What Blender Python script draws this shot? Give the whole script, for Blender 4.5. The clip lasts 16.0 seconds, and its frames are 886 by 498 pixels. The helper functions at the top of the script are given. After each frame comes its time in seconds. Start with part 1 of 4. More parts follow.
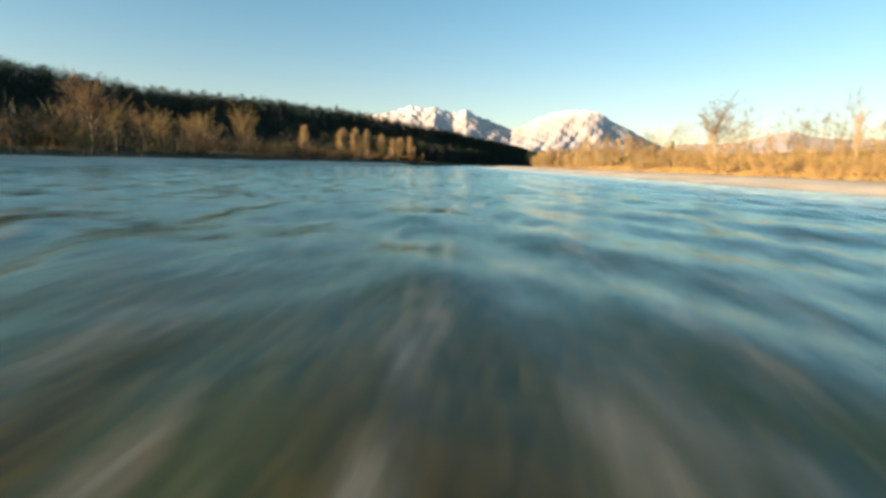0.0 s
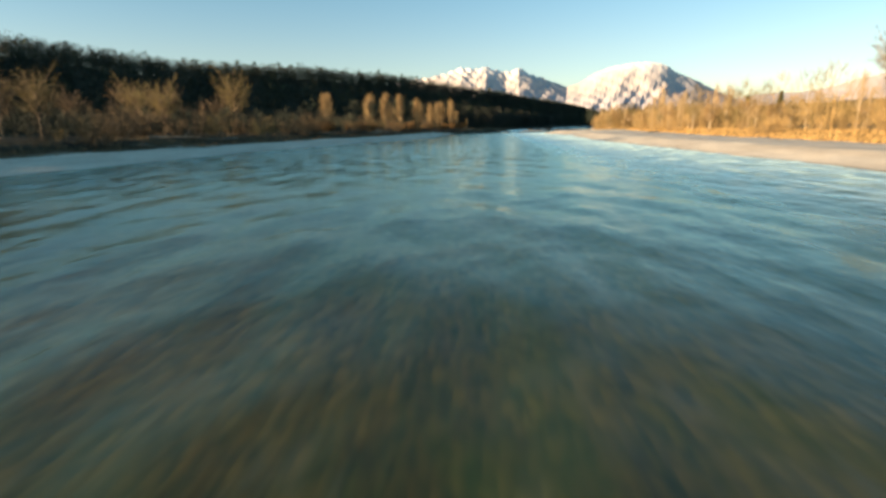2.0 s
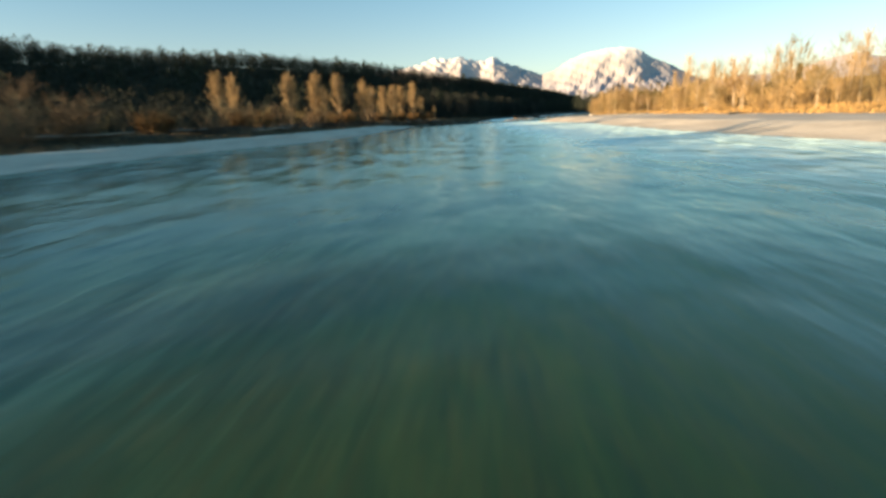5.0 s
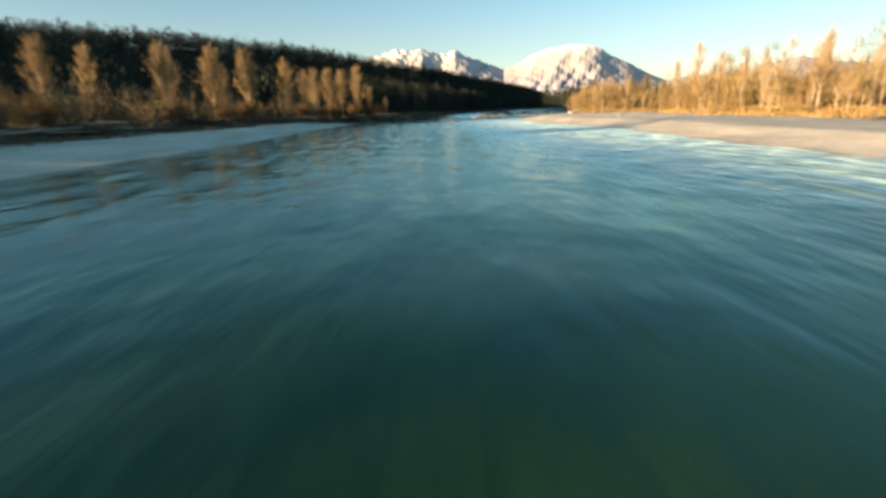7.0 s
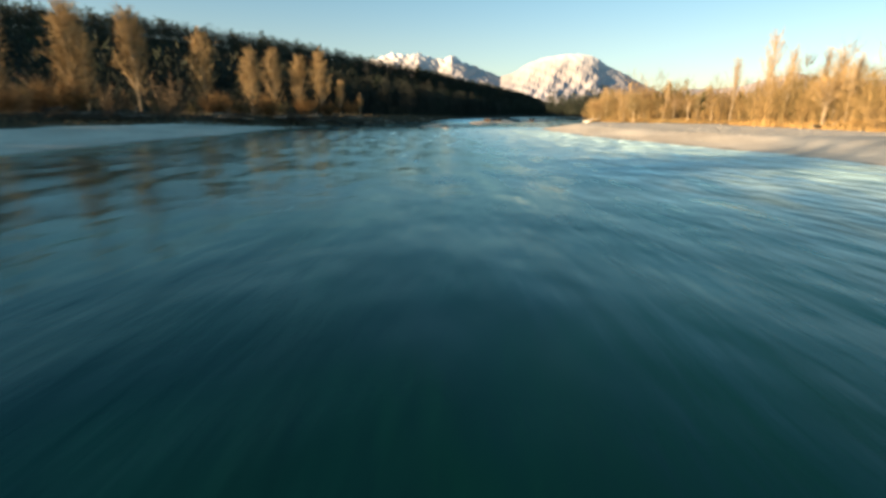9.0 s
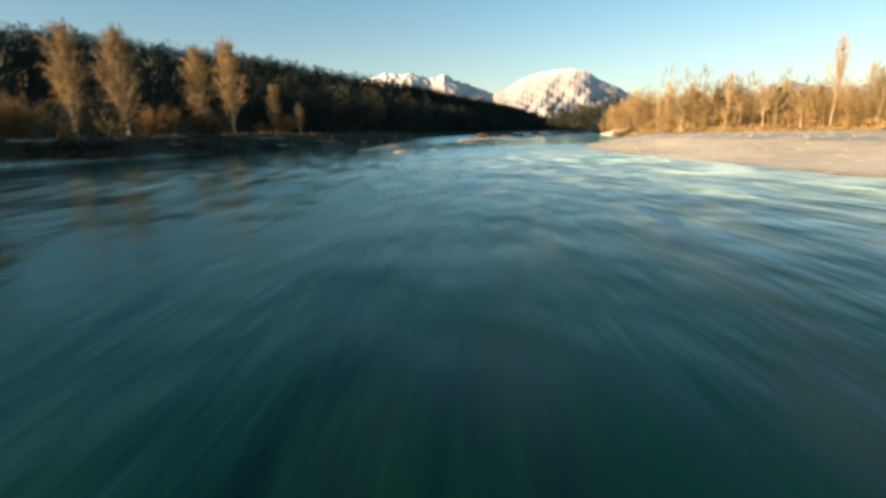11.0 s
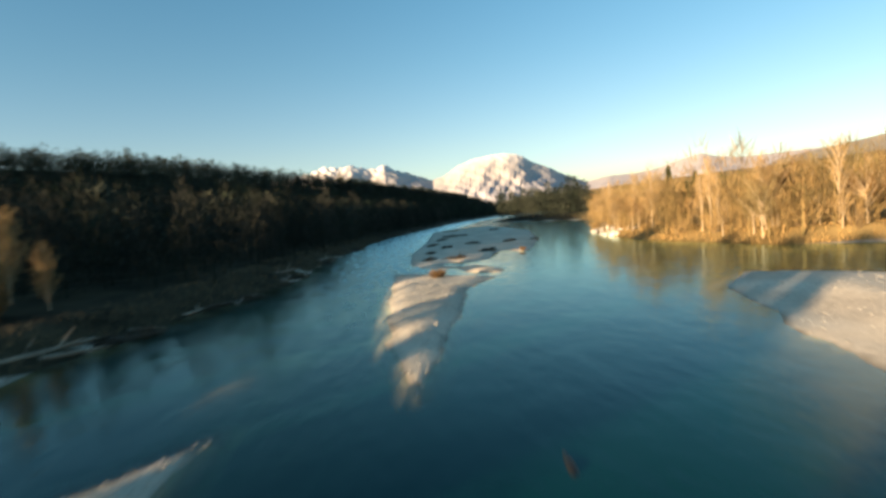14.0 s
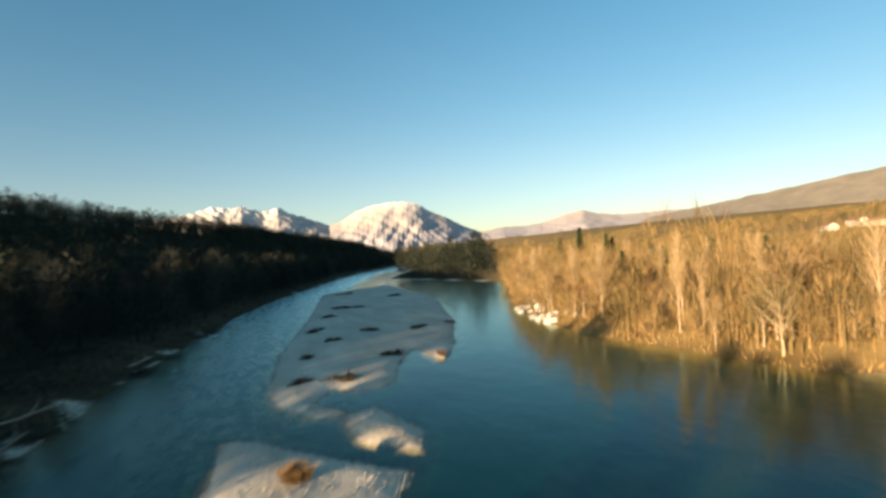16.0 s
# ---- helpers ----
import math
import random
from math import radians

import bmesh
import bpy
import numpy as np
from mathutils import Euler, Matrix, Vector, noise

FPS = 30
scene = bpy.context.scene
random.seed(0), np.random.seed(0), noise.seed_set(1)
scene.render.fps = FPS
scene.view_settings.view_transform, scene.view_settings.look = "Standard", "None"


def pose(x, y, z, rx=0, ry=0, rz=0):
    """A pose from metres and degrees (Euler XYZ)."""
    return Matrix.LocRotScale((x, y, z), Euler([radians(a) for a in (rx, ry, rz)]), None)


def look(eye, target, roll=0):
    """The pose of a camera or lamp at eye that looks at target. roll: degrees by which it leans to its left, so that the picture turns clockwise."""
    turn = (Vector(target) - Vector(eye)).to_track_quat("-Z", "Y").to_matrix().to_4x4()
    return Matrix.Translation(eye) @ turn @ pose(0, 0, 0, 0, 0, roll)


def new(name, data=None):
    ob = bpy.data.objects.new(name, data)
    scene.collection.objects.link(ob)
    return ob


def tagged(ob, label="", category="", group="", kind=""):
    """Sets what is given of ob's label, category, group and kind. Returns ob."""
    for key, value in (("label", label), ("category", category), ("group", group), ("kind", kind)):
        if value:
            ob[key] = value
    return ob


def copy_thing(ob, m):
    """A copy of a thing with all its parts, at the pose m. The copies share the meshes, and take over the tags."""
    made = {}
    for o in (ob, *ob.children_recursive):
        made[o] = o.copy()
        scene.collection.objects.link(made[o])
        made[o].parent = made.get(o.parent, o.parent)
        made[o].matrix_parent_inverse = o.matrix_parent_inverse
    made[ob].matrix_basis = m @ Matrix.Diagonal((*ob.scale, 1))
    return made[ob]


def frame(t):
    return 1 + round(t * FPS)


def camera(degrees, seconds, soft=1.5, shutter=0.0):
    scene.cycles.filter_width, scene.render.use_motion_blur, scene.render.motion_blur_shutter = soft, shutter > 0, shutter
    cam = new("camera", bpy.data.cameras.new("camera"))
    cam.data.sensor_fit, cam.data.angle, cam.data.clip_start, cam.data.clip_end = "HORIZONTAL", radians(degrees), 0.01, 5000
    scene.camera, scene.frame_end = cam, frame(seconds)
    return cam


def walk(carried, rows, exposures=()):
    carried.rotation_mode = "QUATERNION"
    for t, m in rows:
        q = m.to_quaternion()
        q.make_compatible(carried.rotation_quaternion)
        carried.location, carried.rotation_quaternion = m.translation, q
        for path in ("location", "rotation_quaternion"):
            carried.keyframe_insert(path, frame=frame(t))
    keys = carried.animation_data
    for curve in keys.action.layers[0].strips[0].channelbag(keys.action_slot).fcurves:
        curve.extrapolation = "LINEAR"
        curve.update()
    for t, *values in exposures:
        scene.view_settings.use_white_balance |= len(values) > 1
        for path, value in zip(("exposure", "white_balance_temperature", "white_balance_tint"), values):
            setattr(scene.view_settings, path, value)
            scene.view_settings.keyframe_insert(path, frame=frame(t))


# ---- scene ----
# the camera and its flight
cam = camera(82.3, 16.0, soft=3.0, shutter=0.8)
PATH = [
    (0, (-8.433, 4.475, 1.398), (-8.379, 6.446, 1.064), 1.8),
    (0.5, (-6.879, 12.718, 1.903), (-6.898, 14.687, 1.55), 4.8),
    (1, (-5.904, 21.102, 2.437), (-5.98, 23.064, 2.058), 5.7),
    (1.5, (-5.143, 30.562, 2.888), (-5.277, 32.512, 2.467), 2.1),
    (2, (-4.415, 38.865, 3.31), (-4.573, 40.803, 2.838), -0.6),
    (2.5, (-4.404, 48.152, 2.565), (-4.578, 50.08, 2.065), -3.0),
    (3, (-4.412, 57.136, 2.779), (-4.601, 59.062, 2.275), -4.0),
    (5.5, (-2.626, 112.933, 2.323), (-2.658, 114.87, 1.826), -2.1),
    (6, (-2.364, 123.132, 2.39), (-2.341, 125.071, 1.9), -2.1),
    (6.5, (-2.034, 133.814, 2.555), (-1.985, 135.75, 2.052), -2.1),
    (7, (-1.607, 144.057, 2.787), (-1.541, 145.984, 2.256), -1.2),
    (7.5, (-0.872, 154.186, 2.83), (-0.791, 156.106, 2.274), 0.1),
    (8, (-0.127, 164.184, 2.709), (-0.038, 166.102, 2.149), 0.6),
    (8.5, (0.387, 173.922, 2.434), (0.486, 175.847, 1.9), 0.8),
    (11, (6.928, 226.365, 1.516), (7.035, 228.311, 1.069), -1.1),
    (11.5, (7.713, 235.698, 1.77), (7.833, 237.664, 1.426), -2.1),
    (12, (8.541, 244.288, 2.183), (8.67, 246.267, 1.924), -2.8),
    (12.5, (9.392, 253.032, 2.993), (9.536, 255.018, 2.8), -2.7),
    (13, (10.23, 261.287, 4.073), (10.402, 263.274, 3.921), -3.1),
    (13.5, (11.554, 269.489, 5.359), (11.786, 271.471, 5.219), -3.6),
    (14, (12.884, 277.051, 6.917), (13.21, 279.02, 6.785), -4.8),
    (14.5, (14.065, 284.052, 8.307), (14.497, 286.002, 8.198), -5.0),
    (15, (15.316, 290.377, 9.432), (15.852, 292.302, 9.369), -4.7),
    (15.5, (16.788, 296.553, 10.521), (17.426, 298.448, 10.512), -4.0),
    (16, (19.009, 302.631, 11.661), (19.737, 304.493, 11.683), -3.4),
]
walk(cam, [(t, look(eye, target, roll)) for t, eye, target, roll in PATH], exposures=[(0, 1.90), (3, 1.90), (8, 1.84), (11.5, 1.74), (12.5, 1.88), (14.5, 1.78), (16, 1.64)])

# ---- sky and sun: low winter sun behind the left hill, over the left shoulder ----
SUN_ELEVATION = 7.0
SUN_FROM = (-0.88, -0.47)  # plan direction towards the sun
world = bpy.data.worlds.new("world")
scene.world = world
world.use_nodes = True
wn = world.node_tree
sky = wn.nodes.new("ShaderNodeTexSky")
sky.sky_type = "NISHITA"
sky.sun_disc = False
sky.sun_elevation = radians(SUN_ELEVATION)
sky.sun_rotation = math.atan2(SUN_FROM[0], SUN_FROM[1])
sky.altitude = 300.0
sky.air_density = 1.0
sky.dust_density = 0.35
sky.ozone_density = 2.0
background = wn.nodes["Background"]
background.inputs["Strength"].default_value = 0.076
tint = wn.nodes.new("ShaderNodeMix")
tint.data_type, tint.blend_type = "RGBA", "MULTIPLY"
tint.inputs["Factor"].default_value = 1.0
# paler in the haze near the horizon, deeper blue higher up
direction = wn.nodes.new("ShaderNodeTexCoord")
altitude = wn.nodes.new("ShaderNodeSeparateXYZ")
wn.links.new(direction.outputs["Generated"], altitude.inputs["Vector"])
haze = wn.nodes.new("ShaderNodeValToRGB")
wn.links.new(altitude.outputs["Z"], haze.inputs["Fac"])
haze.color_ramp.elements[0].position = 0.0
haze.color_ramp.elements[0].color = (0.98, 0.90, 0.98, 1.0)
haze.color_ramp.elements[1].position = 0.6
haze.color_ramp.elements[1].color = (0.52, 1.01, 1.03, 1.0)
middle = haze.color_ramp.elements.new(0.28)
middle.color = (0.80, 0.965, 0.93, 1.0)
low = haze.color_ramp.elements.new(0.13)
low.color = (0.99, 0.935, 0.90, 1.0)
zenith = haze.color_ramp.elements.new(0.97)
zenith.color = (0.80, 0.96, 0.88, 1.0)
wn.links.new(haze.outputs["Color"], tint.inputs["B"])
wn.links.new(sky.outputs["Color"], tint.inputs["A"])
wn.links.new(tint.outputs["Result"], background.inputs["Color"])

sun_data = bpy.data.lights.new("sun", "SUN")
sun_data.energy = 5.0
sun_data.angle = radians(0.6)
sun_data.color = (1.0, 0.71, 0.42)
sun = new("sun", sun_data)
sun_height = math.tan(radians(SUN_ELEVATION)) * math.hypot(*SUN_FROM)
sun.matrix_world = look((SUN_FROM[0] * 300, SUN_FROM[1] * 300, sun_height * 300), (0, 0, 0))


# ---- materials ----
def material(name):
    m = bpy.data.materials.new(name)
    m.use_nodes = True
    return m, m.node_tree.nodes, m.node_tree.links, m.node_tree.nodes["Principled BSDF"]


def noise_node(nodes, links, scale, detail=4.0, stretch=None, rough=0.55, kind="Object"):
    coords = nodes.new("ShaderNodeTexCoord")
    tex = nodes.new("ShaderNodeTexNoise")
    tex.inputs["Scale"].default_value = scale
    tex.inputs["Detail"].default_value = detail
    tex.inputs["Roughness"].default_value = rough
    if stretch:
        mapping = nodes.new("ShaderNodeMapping")
        mapping.inputs["Scale"].default_value = stretch[:3]
        mapping.inputs["Rotation"].default_value = (0, 0, stretch[3] if len(stretch) > 3 else 0)
        links.new(coords.outputs[kind], mapping.inputs["Vector"])
        links.new(mapping.outputs["Vector"], tex.inputs["Vector"])
    else:
        links.new(coords.outputs[kind], tex.inputs["Vector"])
    return tex


def ramp_node(nodes, links, source, stops):
    ramp = nodes.new("ShaderNodeValToRGB")
    while len(ramp.color_ramp.elements) < len(stops):
        ramp.color_ramp.elements.new(0.5)
    for element, (at, colour) in zip(ramp.color_ramp.elements, stops):
        element.position = at
        element.color = (*colour, 1.0)
    links.new(source, ramp.inputs["Fac"])
    return ramp


def mix_node(nodes, links, factor, a, b, blend="MIX"):
    mix = nodes.new("ShaderNodeMix")
    mix.data_type = "RGBA"
    mix.blend_type = blend
    for socket, value in ((mix.inputs["Factor"], factor), (mix.inputs["A"], a), (mix.inputs["B"], b)):
        if isinstance(value, bpy.types.NodeSocket):
            links.new(value, socket)
        elif isinstance(value, (int, float)):
            socket.default_value = value
        else:
            socket.default_value = (*value, 1.0)
    return mix.outputs["Result"]


def bump_node(nodes, links, bsdf, source, strength, distance):
    bump = nodes.new("ShaderNodeBump")
    bump.inputs["Strength"].default_value = strength
    bump.inputs["Distance"].default_value = distance
    links.new(source, bump.inputs["Height"])
    links.new(bump.outputs["Normal"], bsdf.inputs["Normal"])
    return bump


def varied(name, dark, light, scale=3.0, rough=0.85, bump=0.0, islands=0.0, objects=0.0, specular=0.3, trees=0.0):
    """A two-tone surface: broad patches, fine grain, and a tone of its own for each piece or each thing."""
    m, nodes, links, bsdf = material(name)
    broad = noise_node(nodes, links, scale, 3.0)
    fine = noise_node(nodes, links, scale * 9, 3.0)
    total = nodes.new("ShaderNodeMath")
    total.operation = "MULTIPLY_ADD"
    links.new(fine.outputs["Fac"], total.inputs[0])
    total.inputs[1].default_value = 0.5
    links.new(broad.outputs["Fac"], total.inputs[2])
    colour = ramp_node(nodes, links, total.outputs[0], [(0.45, dark), (1.0, light)]).outputs["Color"]
    for amount, node, socket in ((islands, "ShaderNodeNewGeometry", "Random Per Island"), (objects, "ShaderNodeObjectInfo", "Random")):
        if amount:
            info = nodes.new(node)
            tone = ramp_node(nodes, links, info.outputs[socket], [(0.0, (1 - amount,) * 3), (1.0, (1 + amount, 1 + amount * 0.9, 1 + amount * 0.7))])
            colour = mix_node(nodes, links, 1.0, colour, tone.outputs["Color"], "MULTIPLY")
    if trees:
        own = nodes.new("ShaderNodeAttribute")
        own.attribute_name = "tree_tone"
        tone = ramp_node(nodes, links, own.outputs["Fac"], [(0.0, (1 - trees, 1 - trees * 0.8, 1 - trees)), (0.5, (1 - trees * 0.6, 1 - trees * 0.5, 1 - trees * 0.6)), (1.0, (1 + trees, 1 + trees * 0.9, 1 + trees * 0.8))])
        colour = mix_node(nodes, links, 1.0, colour, tone.outputs["Color"], "MULTIPLY")
    links.new(colour, bsdf.inputs["Base Color"])
    bsdf.inputs["Roughness"].default_value = rough
    bsdf.inputs["Specular IOR Level"].default_value = specular
    if bump:
        bump_node(nodes, links, bsdf, total.outputs[0], 0.6, bump)
    return m


TWIG_GOLD = varied("golden twigs", (0.20, 0.135, 0.055), (0.41, 0.285, 0.125), 0.5, islands=0.35, objects=0.2)
TWIG_POPLAR = varied("pale golden twigs", (0.17, 0.118, 0.055), (0.36, 0.26, 0.125), 0.5, islands=0.35, objects=0.15)
TWIG_BROWN = varied("brown twigs", (0.06, 0.043, 0.027), (0.165, 0.117, 0.064), 0.5, islands=0.35, objects=0.25)
TWIG_OLIVE = varied("olive brown twigs", (0.085, 0.069, 0.03), (0.225, 0.18, 0.072), 0.5, islands=0.35, objects=0.25)
TWIG_RUST = varied("rust brown twigs", (0.085, 0.05, 0.019), (0.20, 0.118, 0.042), 0.5, islands=0.3, objects=0.2)
BARK_PALE = varied("pale bark", (0.24, 0.18, 0.11), (0.46, 0.37, 0.25), 2.0, bump=0.02, objects=0.15)
BARK_DARK = varied("grey brown bark", (0.10, 0.075, 0.05), (0.24, 0.18, 0.12), 2.0, bump=0.02, objects=0.15)
NEEDLES = varied("conifer needles", (0.018, 0.03, 0.012), (0.055, 0.075, 0.025), 0.6, islands=0.35)
# the hill's shade is painted into these hillside woods as near-black tones
WOODLAND_SHADED = varied("bare woodland", (0.008, 0.012, 0.009), (0.040, 0.045, 0.032), 0.05, islands=0.35, trees=0.75)
# bank trees carry the shade as an almost black twig colour
WATERSIDE_SHADED = varied("grey brown waterside twigs darkened for shade", (0.007, 0.009, 0.0075), (0.034, 0.035, 0.028), 0.05, islands=0.35, trees=0.9)
# sunlit counterpart: the same bare woods, several times lighter
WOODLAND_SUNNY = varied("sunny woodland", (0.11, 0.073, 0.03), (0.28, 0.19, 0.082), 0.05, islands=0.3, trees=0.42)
# hillside evergreens, with the shade of the hill in their colour too
WOODLAND_PINE_SHADED = varied("evergreen woodland darkened for shade", (0.006, 0.011, 0.007), (0.022, 0.034, 0.017), 0.05, islands=0.4, trees=0.4)
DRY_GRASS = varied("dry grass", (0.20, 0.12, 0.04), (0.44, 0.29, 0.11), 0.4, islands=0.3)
# under half as bright as the dry grass, and greyer
DARK_GRASS = varied("dark brown grass", (0.05, 0.043, 0.026), (0.17, 0.135, 0.08), 0.4, islands=0.3)
DRIFTWOOD = varied("weathered driftwood", (0.10, 0.085, 0.065), (0.30, 0.26, 0.20), 1.5, bump=0.02, objects=0.3)
DARK_STICKS = varied("wet dark sticks", (0.022, 0.019, 0.014), (0.085, 0.07, 0.05), 0.6, islands=0.4)
DARK_LOG = varied("damp dark driftwood", (0.03, 0.026, 0.02), (0.11, 0.09, 0.065), 1.5, bump=0.02, objects=0.3)
PALE_STONE = varied("pale limestone", (0.36, 0.33, 0.285), (0.64, 0.60, 0.53), 1.2, bump=0.05, islands=0.15, objects=0.12)
COBBLE = varied("river cobbles", (0.28, 0.265, 0.24), (0.46, 0.44, 0.40), 2.0, bump=0.01, islands=0.35)
PLASTER = varied("pale plaster", (0.40, 0.36, 0.30), (0.55, 0.50, 0.43), 1.0)
ROOF_TILE = varied("roof tile", (0.22, 0.12, 0.08), (0.36, 0.20, 0.13), 2.0)
WINDOW_DARK = varied("dark window pane", (0.03, 0.035, 0.04), (0.06, 0.065, 0.07), 1.0, rough=0.15, specular=0.5)


def ground_material():
    """Gravel near the river, fallen leaves toned for shade and dry grass on the banks, by how high the ground lies and
    by its cover.
    """
    m, nodes, links, bsdf = material("ground")
    cover = nodes.new("ShaderNodeAttribute")
    cover.attribute_name = "cover"
    split = nodes.new("ShaderNodeSeparateColor")
    links.new(cover.outputs["Color"], split.inputs["Color"])
    pebble = nodes.new("ShaderNodeTexVoronoi")
    coords = nodes.new("ShaderNodeTexCoord")
    links.new(coords.outputs["Object"], pebble.inputs["Vector"])
    pebble.inputs["Scale"].default_value = 5.0
    sand = noise_node(nodes, links, 0.25, 5.0, (1.0, 0.35, 1.0, -0.2))
    stones = ramp_node(nodes, links, pebble.outputs["Color"], [(0.0, (0.41, 0.355, 0.28)), (1.0, (0.75, 0.66, 0.535))])
    silt = ramp_node(nodes, links, sand.outputs["Fac"], [(0.35, (0.39, 0.335, 0.26)), (0.65, (0.67, 0.60, 0.485))])
    gravel = mix_node(nodes, links, 0.55, stones.outputs["Color"], silt.outputs["Color"])
    patch = noise_node(nodes, links, 0.12, 6.0)
    # leaf cover toned near black, painting in the shade between the trees
    shaded_litter = ramp_node(nodes, links, patch.outputs["Fac"], [(0.35, (0.014, 0.013, 0.008)), (0.65, (0.060, 0.048, 0.028))])
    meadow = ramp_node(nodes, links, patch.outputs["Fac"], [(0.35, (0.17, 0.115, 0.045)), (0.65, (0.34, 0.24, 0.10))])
    # wet stones along the waterline are darker
    wet = nodes.new("ShaderNodeAttribute")
    wet.attribute_name = "wet"
    gravel = mix_node(nodes, links, wet.outputs["Fac"], gravel, (0.115, 0.10, 0.075))
    bed = ramp_node(nodes, links, pebble.outputs["Color"], [(0.0, (0.050, 0.038, 0.012)), (1.0, (0.185, 0.14, 0.046))])
    colour = mix_node(nodes, links, split.outputs["Red"], gravel, shaded_litter.outputs["Color"])
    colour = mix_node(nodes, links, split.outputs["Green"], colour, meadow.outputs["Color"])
    colour = mix_node(nodes, links, split.outputs["Blue"], colour, bed.outputs["Color"])
    links.new(colour, bsdf.inputs["Base Color"])
    bsdf.inputs["Roughness"].default_value = 0.9
    bsdf.inputs["Specular IOR Level"].default_value = 0.05
    relief = nodes.new("ShaderNodeMath")
    relief.operation = "MULTIPLY_ADD"
    links.new(pebble.outputs["Distance"], relief.inputs[0])
    relief.inputs[1].default_value = -0.2
    links.new(sand.outputs["Fac"], relief.inputs[2])
    furrow = noise_node(nodes, links, 0.8, 3.0, (0.9, 0.16, 1.0, 0.12))  # shallow furrows that the floods left
    furrowed = nodes.new("ShaderNodeMath")
    furrowed.operation = "MULTIPLY_ADD"
    links.new(furrow.outputs["Fac"], furrowed.inputs[0])
    furrowed.inputs[1].default_value = 0.9
    links.new(relief.outputs[0], furrowed.inputs[2])
    bump_node(nodes, links, bsdf, furrowed.outputs[0], 0.2, 0.25)
    return m


def depth_deep(nodes, links, depth):
    """From green over the shallow bed to teal in the deep channel."""
    deep = nodes.new("ShaderNodeMapRange")
    links.new(depth.outputs["Fac"], deep.inputs["Value"])
    deep.inputs["From Min"].default_value = 0.90
    deep.inputs["From Max"].default_value = 1.0
    return deep.outputs["Result"]


def water_material():
    """Clear alpine river water: it takes its body colour with depth, and lets the shallow bed show."""
    m, nodes, links, bsdf = material("river water")
    depth = nodes.new("ShaderNodeAttribute")
    depth.attribute_name = "depth"
    patch = noise_node(nodes, links, 0.06, 4.0, (1.0, 0.45, 1.0, -0.15))
    green = ramp_node(nodes, links, patch.outputs["Fac"], [(0.3, (0.016, 0.050, 0.014)), (0.7, (0.033, 0.088, 0.028))])
    teal = ramp_node(nodes, links, patch.outputs["Fac"], [(0.3, (0.0007, 0.016, 0.0100)), (0.7, (0.0014, 0.035, 0.0225))])
    body = mix_node(nodes, links, depth_deep(nodes, links, depth), green.outputs["Color"], teal.outputs["Color"])
    still = nodes.new("ShaderNodeAttribute")
    still.attribute_name = "chop"
    milky = ramp_node(nodes, links, patch.outputs["Fac"], [(0.3, (0.001, 0.021, 0.020)), (0.7, (0.002, 0.037, 0.035))])
    slack = nodes.new("ShaderNodeMapRange")  # milkier glacial water where the current slackens
    links.new(still.outputs["Fac"], slack.inputs["Value"])
    slack.inputs["From Min"].default_value = 0.2
    slack.inputs["From Max"].default_value = 0.6
    body = mix_node(nodes, links, slack.outputs["Result"], milky.outputs["Color"], body)
    rapids = nodes.new("ShaderNodeAttribute")
    rapids.attribute_name = "rapids"
    streak = noise_node(nodes, links, 1.5, 5.0, (1.0, 0.24, 1.0, -0.1), 0.6)
    lather = nodes.new("ShaderNodeMapRange")
    links.new(streak.outputs["Fac"], lather.inputs["Value"])
    lather.inputs["From Min"].default_value = 0.53
    lather.inputs["From Max"].default_value = 0.72
    foam = nodes.new("ShaderNodeMath")
    foam.operation = "MULTIPLY"
    foam.use_clamp = True
    links.new(lather.outputs["Result"], foam.inputs[0])
    links.new(rapids.outputs["Fac"], foam.inputs[1])
    links.new(mix_node(nodes, links, foam.outputs[0], body, (0.46, 0.45, 0.41)), bsdf.inputs["Base Color"])
    opaque = nodes.new("ShaderNodeMath")
    opaque.operation = "MAXIMUM"
    links.new(depth.outputs["Fac"], opaque.inputs[0])
    links.new(foam.outputs[0], opaque.inputs[1])
    bsdf.inputs["Roughness"].default_value = 0.07
    bsdf.inputs["IOR"].default_value = 1.33
    bsdf.inputs["Specular IOR Level"].default_value = 0.0
    clear = nodes.new("ShaderNodeBsdfTransparent")
    clear.inputs["Color"].default_value = (0.66, 0.69, 0.48, 1.0)
    mix = nodes.new("ShaderNodeMixShader")
    links.new(opaque.outputs[0], mix.inputs["Fac"])
    links.new(clear.outputs["BSDF"], mix.inputs[1])
    links.new(bsdf.outputs["BSDF"], mix.inputs[2])
    sheen = nodes.new("ShaderNodeBsdfGlossy")
    sheen.inputs["Roughness"].default_value = 0.07
    sheen.inputs["Color"].default_value = (0.74, 0.98, 1.0, 1.0)
    fresnel = nodes.new("ShaderNodeFresnel")
    fresnel.inputs["IOR"].default_value = 1.285
    surface = nodes.new("ShaderNodeMixShader")
    links.new(fresnel.outputs["Fac"], surface.inputs["Fac"])
    links.new(mix.outputs["Shader"], surface.inputs[1])
    links.new(sheen.outputs["BSDF"], surface.inputs[2])
    links.new(surface.outputs["Shader"], nodes["Material Output"].inputs["Surface"])
    ripple = noise_node(nodes, links, 1.3, 4.0, (1.0, 0.5, 1.0, -0.12), 0.55)
    swell = noise_node(nodes, links, 0.35, 3.0, (1.0, 0.5, 1.0, -0.12))
    total = nodes.new("ShaderNodeMath")
    total.operation = "MULTIPLY_ADD"
    links.new(swell.outputs["Fac"], total.inputs[0])
    total.inputs[1].default_value = 2.0
    links.new(ripple.outputs["Fac"], total.inputs[2])
